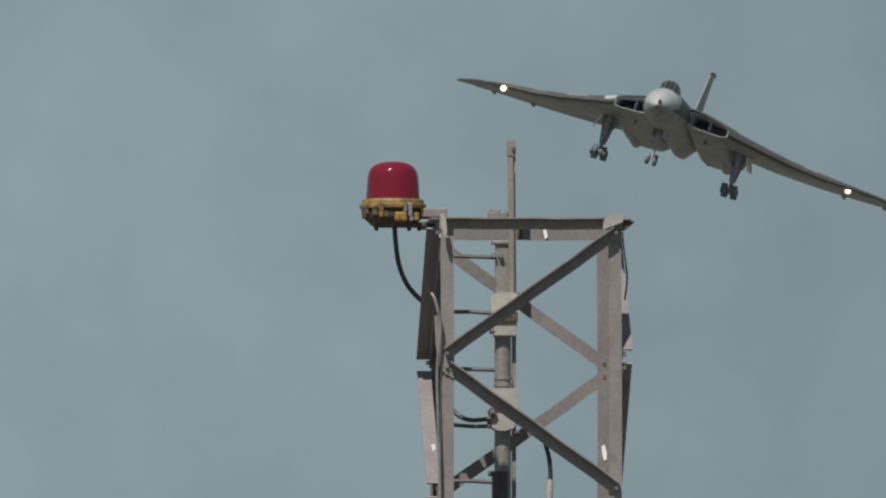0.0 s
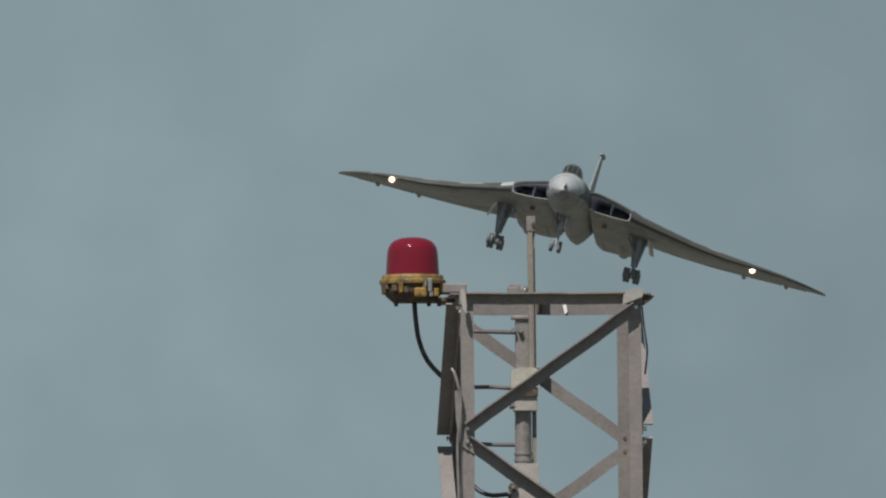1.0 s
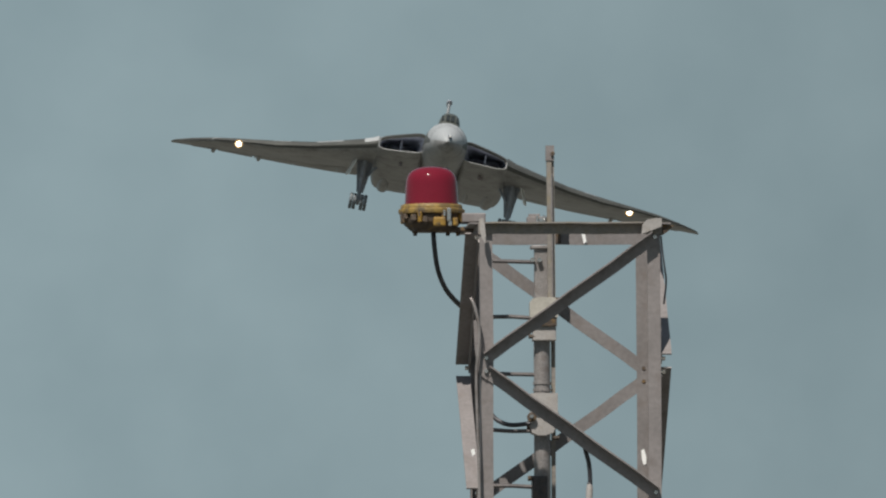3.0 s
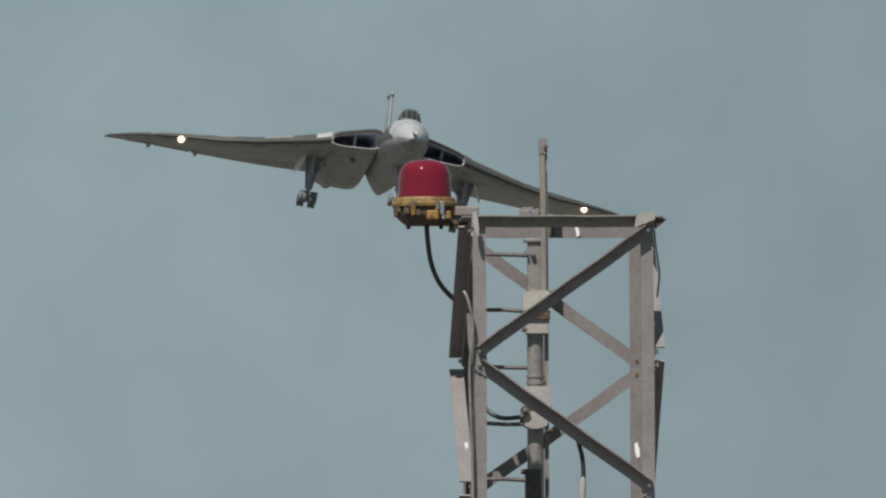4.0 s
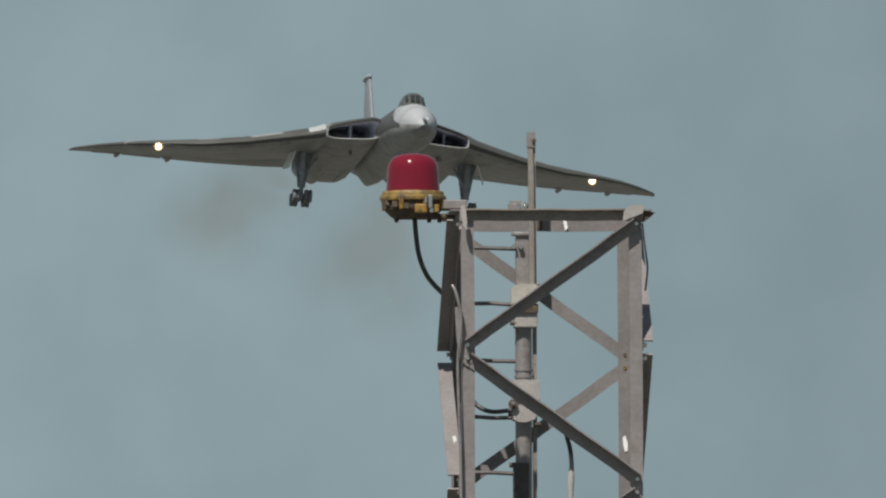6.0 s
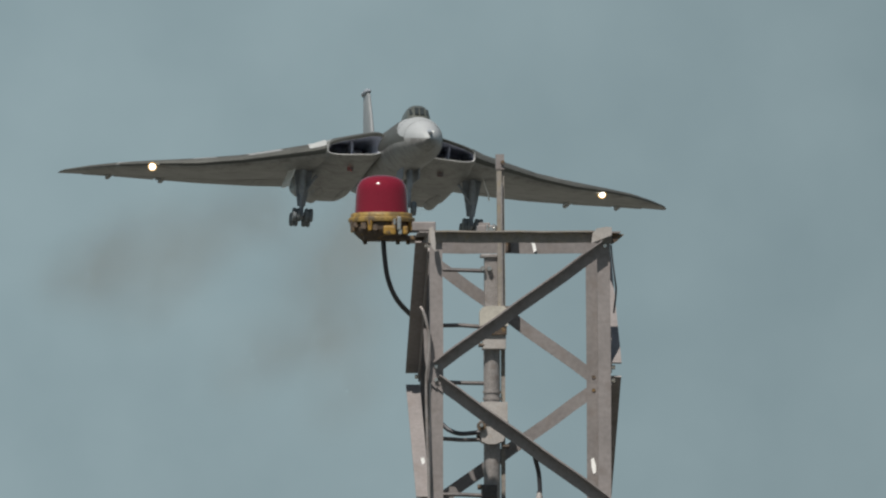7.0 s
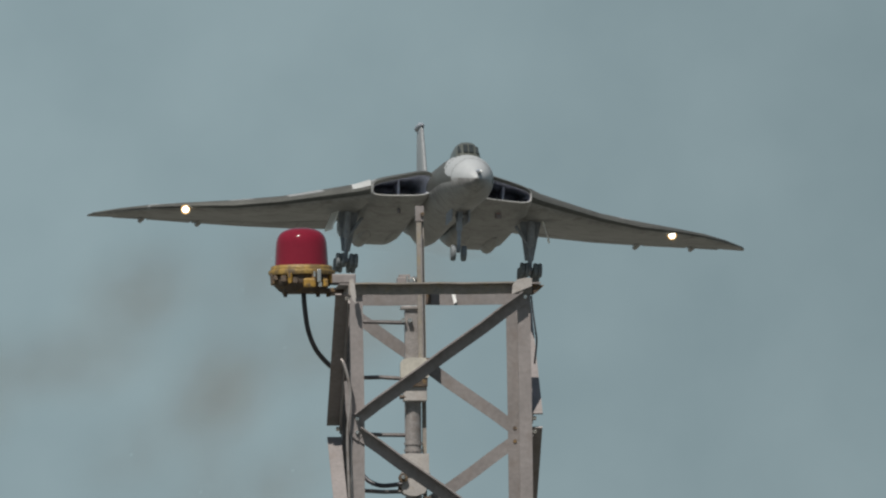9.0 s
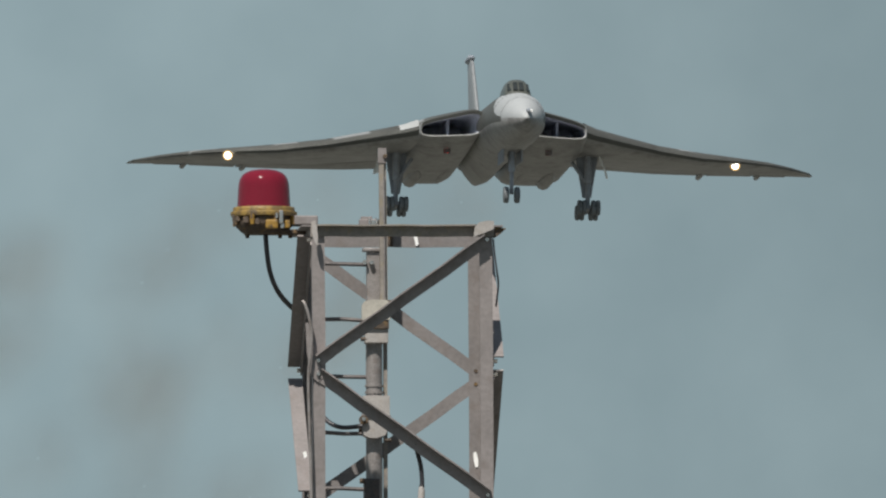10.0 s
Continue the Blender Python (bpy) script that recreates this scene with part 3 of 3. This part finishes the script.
    rings = [[(x + b, st(s) + a * math.cos(2 * math.pi * k / 20), z + a * math.sin(2 * math.pi * k / 20)) for k in range(20)] for a, b in prof]
    loft(bm, rings)


def make_jet():
    jet = empty("jet_bomber", pose(0, 1770, 111))
    tagged(jet, "camouflaged delta-winged jet bomber with gear down and lamps lit", "aircraft")
    # fuselage
    bm = bmesh.new()
    ss = [2.2, 2.8, 3.6, 4.4, 5.2, 6, 7, 8.5, 10, 12, 14, 16, 18, 20, 21.5, 23, 24.5, 26, 27.5, 29, 30, 30.4, 30.8]
    loft(bm, [ellipse(*interp(FUSE, s)) for s in ss])
    two_tone(part("fuselage", bm, CAMO, jet, smooth=True), BELLY, -0.2)
    bm = bmesh.new()
    loft(bm, [ellipse(*interp(FUSE, s)) for s in (0, 0.1, 0.25, 0.45, 0.7, 1.0, 1.4, 1.9, 2.2)])
    two_tone(part("radome", bm, RADOME, jet, "pale topped nose radome", True), BELLY, 0.02)
    bm = bmesh.new()
    tube(bm, [(0.1, st(0.5), -0.02), (0.12, st(0.1), -0.06), (0.13, st(-0.5), -0.12), (0.13, st(-0.75), -0.14)], [0.13, 0.11, 0.08, 0.06], 12)
    probe = part("refuelling_probe", bm, GEAR, jet, "short dark probe on the nose tip", True)
    # probe tip; the highlight on it is painted white
    bm = bmesh.new()
    tube(bm, [(0.13, st(-0.72), -0.14), (0.13, st(-0.9), -0.15)], [0.07, 0.05], 12)
    part("nozzle", bm, WHITE_GLINT, probe, "probe tip painted white for a highlight", True)
    # upper nose panel behind the radome
    bm = bmesh.new()
    rings = []
    for s, lo in ((2.2, 3), (2.8, 6), (3.4, 14), (4.0, 26), (4.8, 44)):
        _, zc, rx, rz = interp(FUSE, s)
        rings.append([((rx + 0.012) * math.cos(radians(a)), st(s), zc + (rz + 0.012) * math.sin(radians(a))) for a in [lo + (180 - 2 * lo) * k / 22 for k in range(23)]])
    loft(bm, rings, False, False)
    part("nose_panel", bm, RADOME, jet, "pale nose panel ahead of the cockpit", True)
    # cockpit canopy
    bm = bmesh.new()
    rings = []
    for s, h, w in ((3.6, 0.9, 0.5), (3.9, 1.25, 0.62), (4.3, 1.7, 0.68), (4.8, 1.92, 0.7), (5.5, 1.95, 0.71), (6.3, 1.86, 0.7), (7.4, 1.64, 0.62), (8.8, 1.35, 0.45)):
        ring = []
        for k in range(17):
            a = math.pi * k / 16
            ring.append((w * math.copysign(abs(math.cos(a)) ** 0.7, math.cos(a)), st(s), 0.75 + (h - 0.75) * math.sin(a) ** 0.8))
        rings.append(ring)
    loft(bm, rings, True, True)
    canopy = part("canopy", bm, CANOPY, jet, "dark framed cockpit canopy", True)
    for x in (-0.42, -0.145, 0.145, 0.42):
        bm = bmesh.new()
        w = 0.115
        o = 0.1 * (abs(x) > 0.3)
        rings = [[(x - w, st(3.93) + o, 1.3 - o * 0.3), (x + w, st(3.93) + o, 1.3 - o * 0.3), (x + w * 0.9, st(4.33) + o, 1.72 - o * 0.9), (x - w * 0.9, st(4.33) + o, 1.72 - o * 0.9)]]
        rings.append([(p[0], p[1] - 0.05, p[2] + 0.03) for p in rings[0]])
        loft(bm, rings)
        part("windscreen_pane", bm, GLASS_DARK, canopy)
    # wings
    for side in (-1, 1):
        bm = bmesh.new()
        rings = []
        dense = []
        for a, b in zip(WING, WING[1:]):
            for k in range(3):
                dense.append([u + (v - u) * k / 3 for u, v in zip(a, b)])
        dense.append(WING[-1])
        for x, le, te, z, th, k in dense:
            low = [z - k * max(0.0, 1 - c / 0.4) ** 2 for c, h in FOIL]
            ring = [(side * x, st(le + (te - le) * c), q + th * h * 0.9) for (c, h), q in zip(FOIL, low)]
            ring += [(side * x, st(le + (te - le) * c), q - th * h * 0.9) for (c, h), q in list(zip(FOIL, low))[-1:0:-1]]
            rings.append(ring)
        loft(bm, rings)
        wing = part("wing", bm, CAMO, jet, smooth=True)
        two_tone(wing, BELLY, -0.72)
        # leading-edge skin beside the starboard intake, its sunlit brightness painted in
        if side < 0:
            bm = bmesh.new()
            rings = []
            for k in range(5):
                x = 4.12 + 0.85 * k / 4
                _, le, te, z, th, droop = interp(WING, x)
                nose = [(0.004, 0.11), (0.012, 0.2), (0.04, 0.35), (0.07, 0.41)]
                rings.append([(side * x, st(le + (te - le) * c) - 0.012, z + th * h * 0.9 + 0.012 * (1 if h > 0 else -1)) for c, h in nose])
            loft(bm, rings, False, False)
            part("leading_edge", bm, SUNLIT_SKIN, wing, "leading-edge skin painted pale as if sunlit", True)
        # fairings of the control hinges below the wing
        for x, s, z in ((11.3, 25.2, -0.6), (14.2, 25.5, -0.52)):
            bm = bmesh.new()
            tube(bm, [(side * x, st(s - 1.2), z + 0.1), (side * x, st(s - 0.5), z), (side * x, st(s + 0.5), z), (side * x, st(s + 1.2), z + 0.12)], [0.04, 0.13, 0.13, 0.04], 10)
            part("hinge_fairing", bm, BELLY, wing, smooth=True)
        # elevons along the trailing edge, the starboard ones drooped
        for x0, x1 in ((4.4, 6.28), (6.3, 9.08), (9.1, 11.6), (11.7, 13.9), (14.0, 15.6)):
            bm = bmesh.new()
            rings = []
            for x in (x0, x1):
                _, le, te, z, th, droop = interp(WING, x)
                hinge, drop = te - 0.17 * (te - le), 0.02 if side > 0 else 0.3 * ((16.5 - x) / 11) ** 2
                rings.append([(side * x, st(hinge), z + th * 0.1), (side * x, st(te + 0.02), z - drop + 0.015), (side * x, st(te + 0.02), z - drop - 0.03), (side * x, st(hinge), z - th * 0.17)])
            loft(bm, rings)
            part("elevon", bm, BELLY, wing)
        # landing lamp
        lx = side * 12.5 - 0.22
        bm = bmesh.new()
        tube(bm, [(lx, st(19.4), -0.5), (lx, st(18.45), -0.72)], 0.1, 8)
        lamp = part("landing_lamp", bm, GEAR, jet)
        bm = bmesh.new()
        bmesh.ops.create_uvsphere(bm, u_segments=16, v_segments=10, radius=0.16, matrix=Matrix.Translation((lx, st(18.2), -0.72)) @ Matrix.Diagonal((1, 0.5, 1, 1)))
        part("lens", bm, LAMP, lamp, "glowing warm white lamp", True)
        bm = bmesh.new()
        ring = [2 * math.pi * k / 20 for k in range(20)]
        loft(bm, [[(lx + r * math.cos(a), st(y), -0.72 + r * math.sin(a)) for a in ring] for r, y in ((0.24, 18.22), (0.22, 18.3), (0.12, 18.45))])
        part("reflector", bm, LAMP_HALO, lamp, "reflector bowl glowing orange as the lamp's halo", True)
        # engine bay with twin intake
        bm = bmesh.new()
        rings = []

        def slot(s0, x0, x1, zt, zb, slope, n=32):
            ring = []
            for k in range(n):
                a = 2 * math.pi * k / n
                c, q = math.cos(a), math.sin(a)
                cx = math.copysign(abs(c) ** 0.45, c)
                cz = math.copysign(abs(q) ** 0.55, q)
                x = (x0 + x1) / 2 + (x1 - x0) / 2 * cx
                tilt = (0.2 * (1.2 - (x - x0)) * min(1.0, slope / 0.4)) * (0.5 + 0.5 * cz)
                ring.append((side * x, st(s0 + slope * (x - x0)), (zt + zb) / 2 + (zt - zb) / 2 * cz + tilt))
            return ring

        for s0, x0, x1, zt, zb, sl in ((9.1, 1.1, 4.12, 0.74, -0.42, 0.5), (9.6, 1.12, 4.25, 0.85, -0.56, 0.5), (11, 1.2, 4.3, 0.95, -0.75, 0.4), (14, 1.2, 4.3, 0.98, -1.0, 0.2), (18, 1.2, 4.25, 0.95, -1.25, 0.1),
                                       (22, 1.2, 4.2, 0.85, -1.42, 0.0), (24.5, 1.2, 4.1, 0.72, -1.3, 0.0), (26.6, 1.25, 4.0, 0.55, -0.85, 0.0)):
            rings.append(slot(s0, x0, x1, zt, zb, sl))
        loft(bm, rings, False)
        bay = part("engine_bay", bm, CAMO, jet, smooth=True)
        two_tone(bay, BELLY, -0.12)
        bm = bmesh.new()
        outer, inner = slot(9.1, 1.1, 4.12, 0.74, -0.42, 0.5), slot(9.12, 1.2, 4.02, 0.54, -0.34, 0.5)
        front = slot(9.02, 1.14, 4.08, 0.71, -0.39, 0.5)
        loft(bm, [outer, front, inner], False)
        lip = part("intake_lip", bm, CAMO, bay, "intake lip, bright along its lower edge", True)
        lip.data.materials.append(LIP)
        for f in lip.data.polygons:
            if f.center.z < 0.16 or abs(f.center.x) > 4.0:
                f.material_index = 1
        bm = bmesh.new()
        vs = loft(bm, [slot(9.12, 1.2, 4.02, 0.54, -0.34, 0.5), slot(11, 1.5, 3.9, 0.5, -0.4, 0.3), slot(13.5, 1.7, 3.7, 0.4, -0.5, 0.0)], False)
        bm.faces.new(vs[-1])
        part("intake_duct", bm, INTAKE, bay)
        bm = bmesh.new()
        box(bm, side * 2.68 - 0.05, side * 2.68 + 0.05, st(10.9), st(13), -0.42, 0.5, 0.01)
        part("splitter", bm, INTAKE, bay)
        for x in (1.95, 3.3):
            bm = bmesh.new()
            tube(bm, [(side * x, st(25.5), -0.3), (side * x, st(26.8), -0.2), (side * x, st(27.3), -0.18)], [0.6, 0.52, 0.5], 20)
            part("nozzle", bm, NOZZLE, bay, smooth=True)
            # service hatch bulge under each engine
            bm = bmesh.new()
            tube(bm, [(side * x, st(18.6), -1.2), (side * x, st(20.2), -1.28), (side * x, st(22.6), -1.3), (side * x, st(24.4), -1.12)], [0.1, 0.34, 0.38, 0.1] if x > 3 else [0.05, 0.16, 0.18, 0.05], 12)
            part("engine_hatch", bm, BELLY, bay, smooth=True)
        # main gear
        gxm, gs = side * 4.72, 15.5
        bm = bmesh.new()
        tube(bm, [(gxm, st(gs), -0.55), (gxm, st(gs), -2.0), (gxm, st(gs), -2.05), (gxm, st(gs + 0.05), -3.3)], [0.2, 0.19, 0.12, 0.12], 16)
        gear = part("main_gear", bm, GEAR, jet, "grey main undercarriage leg", True)
        bm = bmesh.new()
        tube(bm, [(gxm - side * 0.9, st(gs + 0.2), -0.8), (gxm, st(gs), -2.1)], 0.09, 10)
        part("side_stay", bm, GEAR, gear, smooth=True)
        bm = bmesh.new()
        tube(bm, [(gxm, st(gs + 1.9), -0.8), (gxm, st(gs), -2.3)], 0.09, 10)
        part("drag_stay", bm, GEAR, gear, smooth=True)
        bm = bmesh.new()
        rings = [[(gxm + side * a, st(gs + b), z) for a, b in ((-0.46 * f, 0.28), (0.4 * f, 0.22), (0.4 * f, 0.26), (-0.46 * f, 0.34))] for z, f in ((-0.7, 1.3), (-1.5, 0.95), (-2.4, 0.6), (-2.7, 0.5))]
        loft(bm, rings)
        part("leg_door", bm, GEAR, gear)
        bm = bmesh.new()
        rings = [[(gxm + side * (a + lean), st(gs + b), z) for a, b in ((-0.08, -0.55), (-0.02, -0.55), (0.2, 0.7), (0.14, 0.7))] for z, lean in ((-0.5, 0.5), (-1.0, 0.64), (-1.5, 0.84), (-1.7, 0.86))]
        loft(bm, rings)
        part("bay_door", bm, PALE_GEAR, gear, "pale undercarriage door")
        bm = bmesh.new()
        tube(bm, [(gxm, st(gs - 0.6), -3.22), (gxm, st(gs + 0.6), -3.38)], 0.11, 10)
        part("bogie_beam", bm, GEAR, gear, smooth=True)
        for ds, z in ((-0.52, -3.26), (0.52, -3.42)):
            for dx in (-0.45, -0.225, 0.225, 0.45):
                bm = bmesh.new()
                make_wheel(bm, gxm + dx, gs + ds, z, 0.37, 0.2)
                part("wheel", bm, TYRE, gear, smooth=True)
    # nose gear
    bm = bmesh.new()
    tube(bm, [(0, st(6.7), -1.1), (0, st(6.65), -2.4), (0, st(6.65), -2.45), (0, st(6.6), -3.5)], [0.17, 0.16, 0.1, 0.1], 14)
    gear = part("nose_gear", bm, GEAR, jet, "dark nose undercarriage leg", True)
    bm = bmesh.new()
    tube(bm, [(0, st(8.2), -1.2), (0, st(6.65), -2.5)], 0.08, 10)
    part("drag_stay", bm, GEAR, gear, smooth=True)
    for x in (-0.45, 0.45):
        bm = bmesh.new()
        box(bm, x - 0.03, x + 0.03, st(6.2), st(8.6), -1.95, -1.15, 0.01)
        part("bay_door", bm, GEAR, gear)
    for x in (-0.27, 0.27):
        bm = bmesh.new()
        make_wheel(bm, x, 6.6, -3.54, 0.4, 0.24)
        part("wheel", bm, TYRE, gear, smooth=True)
    # fin with a rounded cap
    bm = bmesh.new()
    rings = []
    for z, le, te, th in ((0.6, 20.8, 26.0, 0.34), (1.5, 21.6, 26.2, 0.3), (3.2, 23.1, 26.6, 0.24), (4.8, 24.6, 27.0, 0.19), (5.0, 24.9, 27.1, 0.16)):
        ring = [(th * h, st(le + (te - le) * c), z) for c, h in FOIL] + [(-th * h, st(le + (te - le) * c), z) for c, h in FOIL[-1:0:-1]]
        rings.append(ring)
    loft(bm, rings)
    fin = part("fin", bm, FIN_PAINT, jet, "tall swept tail fin", True)
    bm = bmesh.new()
    tube(bm, [(0, st(24.5), 5.0), (0, st(24.9), 5.02), (0, st(25.6), 5.04), (0, st(26.9), 5.04), (0, st(27.3), 5.04)], [0.03, 0.12, 0.19, 0.16, 0.04], 14)
    part("fin_cap", bm, GEAR, fin, "dark rounded fin cap", True)
    return jet


jet = make_jet()


def make_flasher(side):
    """Rotating anti-collision lamp under an engine bay: a drum that glows on one narrow side."""
    bm = bmesh.new()
    n = 20
    rings = [[(r * math.cos(2 * math.pi * k / n), r * math.sin(2 * math.pi * k / n), z) for k in range(n)] for r, z in ((0.03, -0.12), (0.07, -0.1), (0.075, 0.0), (0.075, 0.12))]
    loft(bm, rings)
    for x in (-0.085, 0.085):       # blinkers beside the beam
        box(bm, x - 0.006, x + 0.006, -0.26, 0.02, -0.1, 0.12)
    ob = part("flasher", bm, RED_LENS, jet, "red rotating anti-collision lamp")
    ob.data.materials.append(RED_GLOW)
    for f in ob.data.polygons:
        if f.normal.y < -0.9 and abs(f.center.x) < 0.07:
            f.material_index = 1
    ob.location = (side * 2.5, st(12.0), -0.93)
    return ob


flashers = [make_flasher(-1), make_flasher(1)]


def smoke_material():
    """Thin brown haze: dense in the middle of a puff, gone at its rim, uneven between."""
    m = bpy.data.materials.new("thin_exhaust_smoke")
    m.use_nodes = True
    nt = m.node_tree
    nt.nodes.clear()
    out = nt.nodes.new("ShaderNodeOutputMaterial")
    mix = nt.nodes.new("ShaderNodeMixShader")
    clear = nt.nodes.new("ShaderNodeBsdfTransparent")
    soot = nt.nodes.new("ShaderNodeBsdfDiffuse")
    soot.inputs["Color"].default_value = (0.15, 0.118, 0.082, 1)
    tc = nt.nodes.new("ShaderNodeTexCoord")
    flat = nt.nodes.new("ShaderNodeVectorMath")
    flat.operation = "MULTIPLY"
    flat.inputs[1].default_value = (1 / 3.3, 1 / 4.8, 0.0)
    nt.links.new(tc.outputs["Object"], flat.inputs[0])
    away = nt.nodes.new("ShaderNodeVectorMath")
    away.operation = "LENGTH"
    nt.links.new(flat.outputs["Vector"], away.inputs[0])
    soft = nt.nodes.new("ShaderNodeMapRange")
    soft.interpolation_type = "SMOOTHSTEP"
    soft.inputs["From Min"].default_value, soft.inputs["From Max"].default_value = 1.0, 0.0
    nt.links.new(away.outputs["Value"], soft.inputs["Value"])
    info = nt.nodes.new("ShaderNodeObjectInfo")
    n = nt.nodes.new("ShaderNodeTexNoise")
    n.noise_dimensions = "4D"
    n.inputs["Scale"].default_value, n.inputs["Detail"].default_value = 0.35, 3.0
    nt.links.new(tc.outputs["Object"], n.inputs["Vector"])
    nt.links.new(info.outputs["Random"], n.inputs["W"])
    nr = nt.nodes.new("ShaderNodeMapRange")
    nr.inputs["From Min"].default_value, nr.inputs["From Max"].default_value = 0.25, 0.7
    nr.inputs["To Min"].default_value, nr.inputs["To Max"].default_value = 0.06, 0.15
    nt.links.new(n.outputs["Fac"], nr.inputs["Value"])
    mu = nt.nodes.new("ShaderNodeMath")
    mu.operation = "MULTIPLY"
    nt.links.new(nr.outputs[0], mu.inputs[0])
    nt.links.new(soft.outputs[0], mu.inputs[1])
    nt.links.new(mu.outputs[0], mix.inputs["Fac"])
    nt.links.new(clear.outputs[0], mix.inputs[1])
    nt.links.new(soot.outputs[0], mix.inputs[2])
    nt.links.new(mix.outputs[0], out.inputs["Surface"])
    return m


SMOKE = smoke_material()


def puff_mesh():
    """A shallow bowl of haze, drawn out lengthwise."""
    bm = bmesh.new()
    rings = [[(3.3 * r * math.cos(2 * math.pi * k / 24), 4.8 * r * math.sin(2 * math.pi * k / 24), 0.3 * r * r) for k in range(24)] for r in (0.02, 0.35, 0.7, 1.0)]
    loft(bm, rings, False)
    me = bpy.data.meshes.new("puff")
    bm.to_mesh(me)
    bm.free()
    me.materials.append(SMOKE)
    return me


PUFF = puff_mesh()
PUFFS = 19
rng = random.Random(5)


def make_smoke():
    """The puffs that one engine pair gives off once its throttles open."""
    ob = empty("exhaust_smoke", pose(0, 0, 0))
    tagged(ob, "thin brownish exhaust smoke trailing behind the bomber", "smoke", kind="stuff")
    for k in range(PUFFS):
        new("puff", PUFF).parent = ob
    return ob


smokes = [make_smoke(), make_smoke()]

# seconds, place, nose turn, pitch, bank of the approach
FLIGHT = [
    (0, 9.89, 2495.56, 156.82, -3.3, 16.95, -5.39), (0.5, 5.45, 2459.26, 154.17, -3.3, 15.9, -4.42), (1, 1.47, 2422.96, 151.63, -3.1, 14.7, -3.0),
    (1.5, -1.65, 2386.66, 148.82, -3.3, 14.1, -1.3), (2, -4.38, 2350.36, 146.13, -3.4, 12.88, -0.1), (2.2, -5.33, 2335.84, 145.05, -3.1, 12.3, 0.3),
    (3.3, -9.32, 2255.97, 139.86, -2.9, 9.4, 2.7), (3.5, -9.7, 2241.45, 138.85, -2.9, 9.3, 3.7), (4, -10.56, 2205.15, 136.68, -2.5, 9.8, 5.1), (4.5, -10.94, 2168.85, 134.43, -2.0, 8.9, 6.1),
    (5, -10.82, 2132.55, 132.34, -2.0, 6.6, 6.8), (5.5, -10.42, 2096.25, 130.19, -2.3, 5.0, 7.7), (7, -7.28, 1987.35, 123.99, -2.9, 3.16, 8.3),
    (7.5, -5.86, 1951.05, 121.86, -2.95, 2.7, 8.1), (8, -4.02, 1914.75, 119.73, -3.0, 2.95, 7.9), (8.5, -2.13, 1878.45, 117.69, -2.95, 3.6, 7.35),
    (9, -0.04, 1842.15, 115.6, -2.6, 3.2, 6.95), (9.5, 2.1, 1805.85, 113.49, -2.5, 2.0, 6.7), (10, 4.33, 1769.55, 111.32, -2.1, 0.95, 6.15)]


def flown(when):
    """The bomber's pose at any time: a smooth line through the rows of its flight."""
    i = max(k for k in range(len(FLIGHT) - 1) if FLIGHT[k][0] <= when)
    a, b = FLIGHT[i], FLIGHT[i + 1]
    before, after = FLIGHT[max(i - 1, 0)], FLIGHT[min(i + 2, len(FLIGHT) - 1)]
    h = b[0] - a[0]
    f = (when - a[0]) / h
    now = []
    for p, q, r, e in zip(before, a, b, after):
        m0, m1 = (r - p) / (b[0] - before[0]) * h, (e - q) / (after[0] - a[0]) * h
        now.append(q * (2 * f ** 3 - 3 * f * f + 1) + m0 * (f ** 3 - 2 * f * f + f) + r * (3 * f * f - 2 * f ** 3) + m1 * (f ** 3 - f * f))
    t, x, y, z, pitch, bank, turn = now
    return pose(x, y, z, 0, 0, turn) @ pose(0, 0, 0, pitch, 0, 0) @ pose(0, 0, 0, 0, bank, 0)


def motions():
    ticks = [k / 5 for k in range(51)]
    walk(jet, [(t, flown(t)) for t in ticks])
    for side, ob, seen in ((-1, flashers[0], 9.385), (1, flashers[1], 9.48)):
        rows = []
        for k in list(range(0, 300, 4)) + [300]:
            rows.append((k / 30, pose(side * 2.5, st(12.0), -0.93, 0, 0, (k / 30 - seen) / 0.752 * 360)))
        walk(ob, rows)
    # each puff rides in its engine bay, leaves by the nozzle and then drifts with the cross wind and sinks
    for ob, side, wind, sink, slope in ((smokes[0], -1, -4.6, -2.7, 64), (smokes[1], 1, -1.6, -3.6, 40)):
        for k, puff in enumerate(ob.children):
            out = 4.3 + 4.4 * k / 17 if k < 17 else 8.9 + 0.6 * (k - 17)
            inside = pose(0, st(18.5) + rng.uniform(-0.5, 0.5), 0.1)
            rows = [(t, flown(t) @ inside) for t in ticks if t < out - 0.17]
            rows += [(out - 0.14, flown(out - 0.14) @ inside), (out - 0.07, flown(out - 0.07) @ inside)]
            start = (flown(out) @ pose(side * 2.6 + rng.uniform(-0.8, 0.8), st(27.5), -0.3 + rng.uniform(-0.4, 0.4))).translation
            going = Vector((wind + rng.gauss(0, 0.9), rng.gauss(0, 1), sink + rng.gauss(0, 0.85)))
            roll, age = slope + rng.uniform(-14, 14), 0.1
            while out + age < 10:                   # a puff leaves flat and rears up as it spreads
                up = 1 - math.exp(-1.3 * age)
                rows.append((out + age, pose(*(start + going * age), 0, roll * min(1.0, 2 * up), 0) @ pose(0, 0, 0, 88 * up)))
                age += 0.35
            age = 10 - out
            rows.append((10, pose(*(start + going * age), 0, roll * min(1.0, 2 - 2 * math.exp(-1.3 * age)), 0) @ pose(0, 0, 0, 88 - 88 * math.exp(-1.3 * age))))
            walk(puff, rows)


motions()
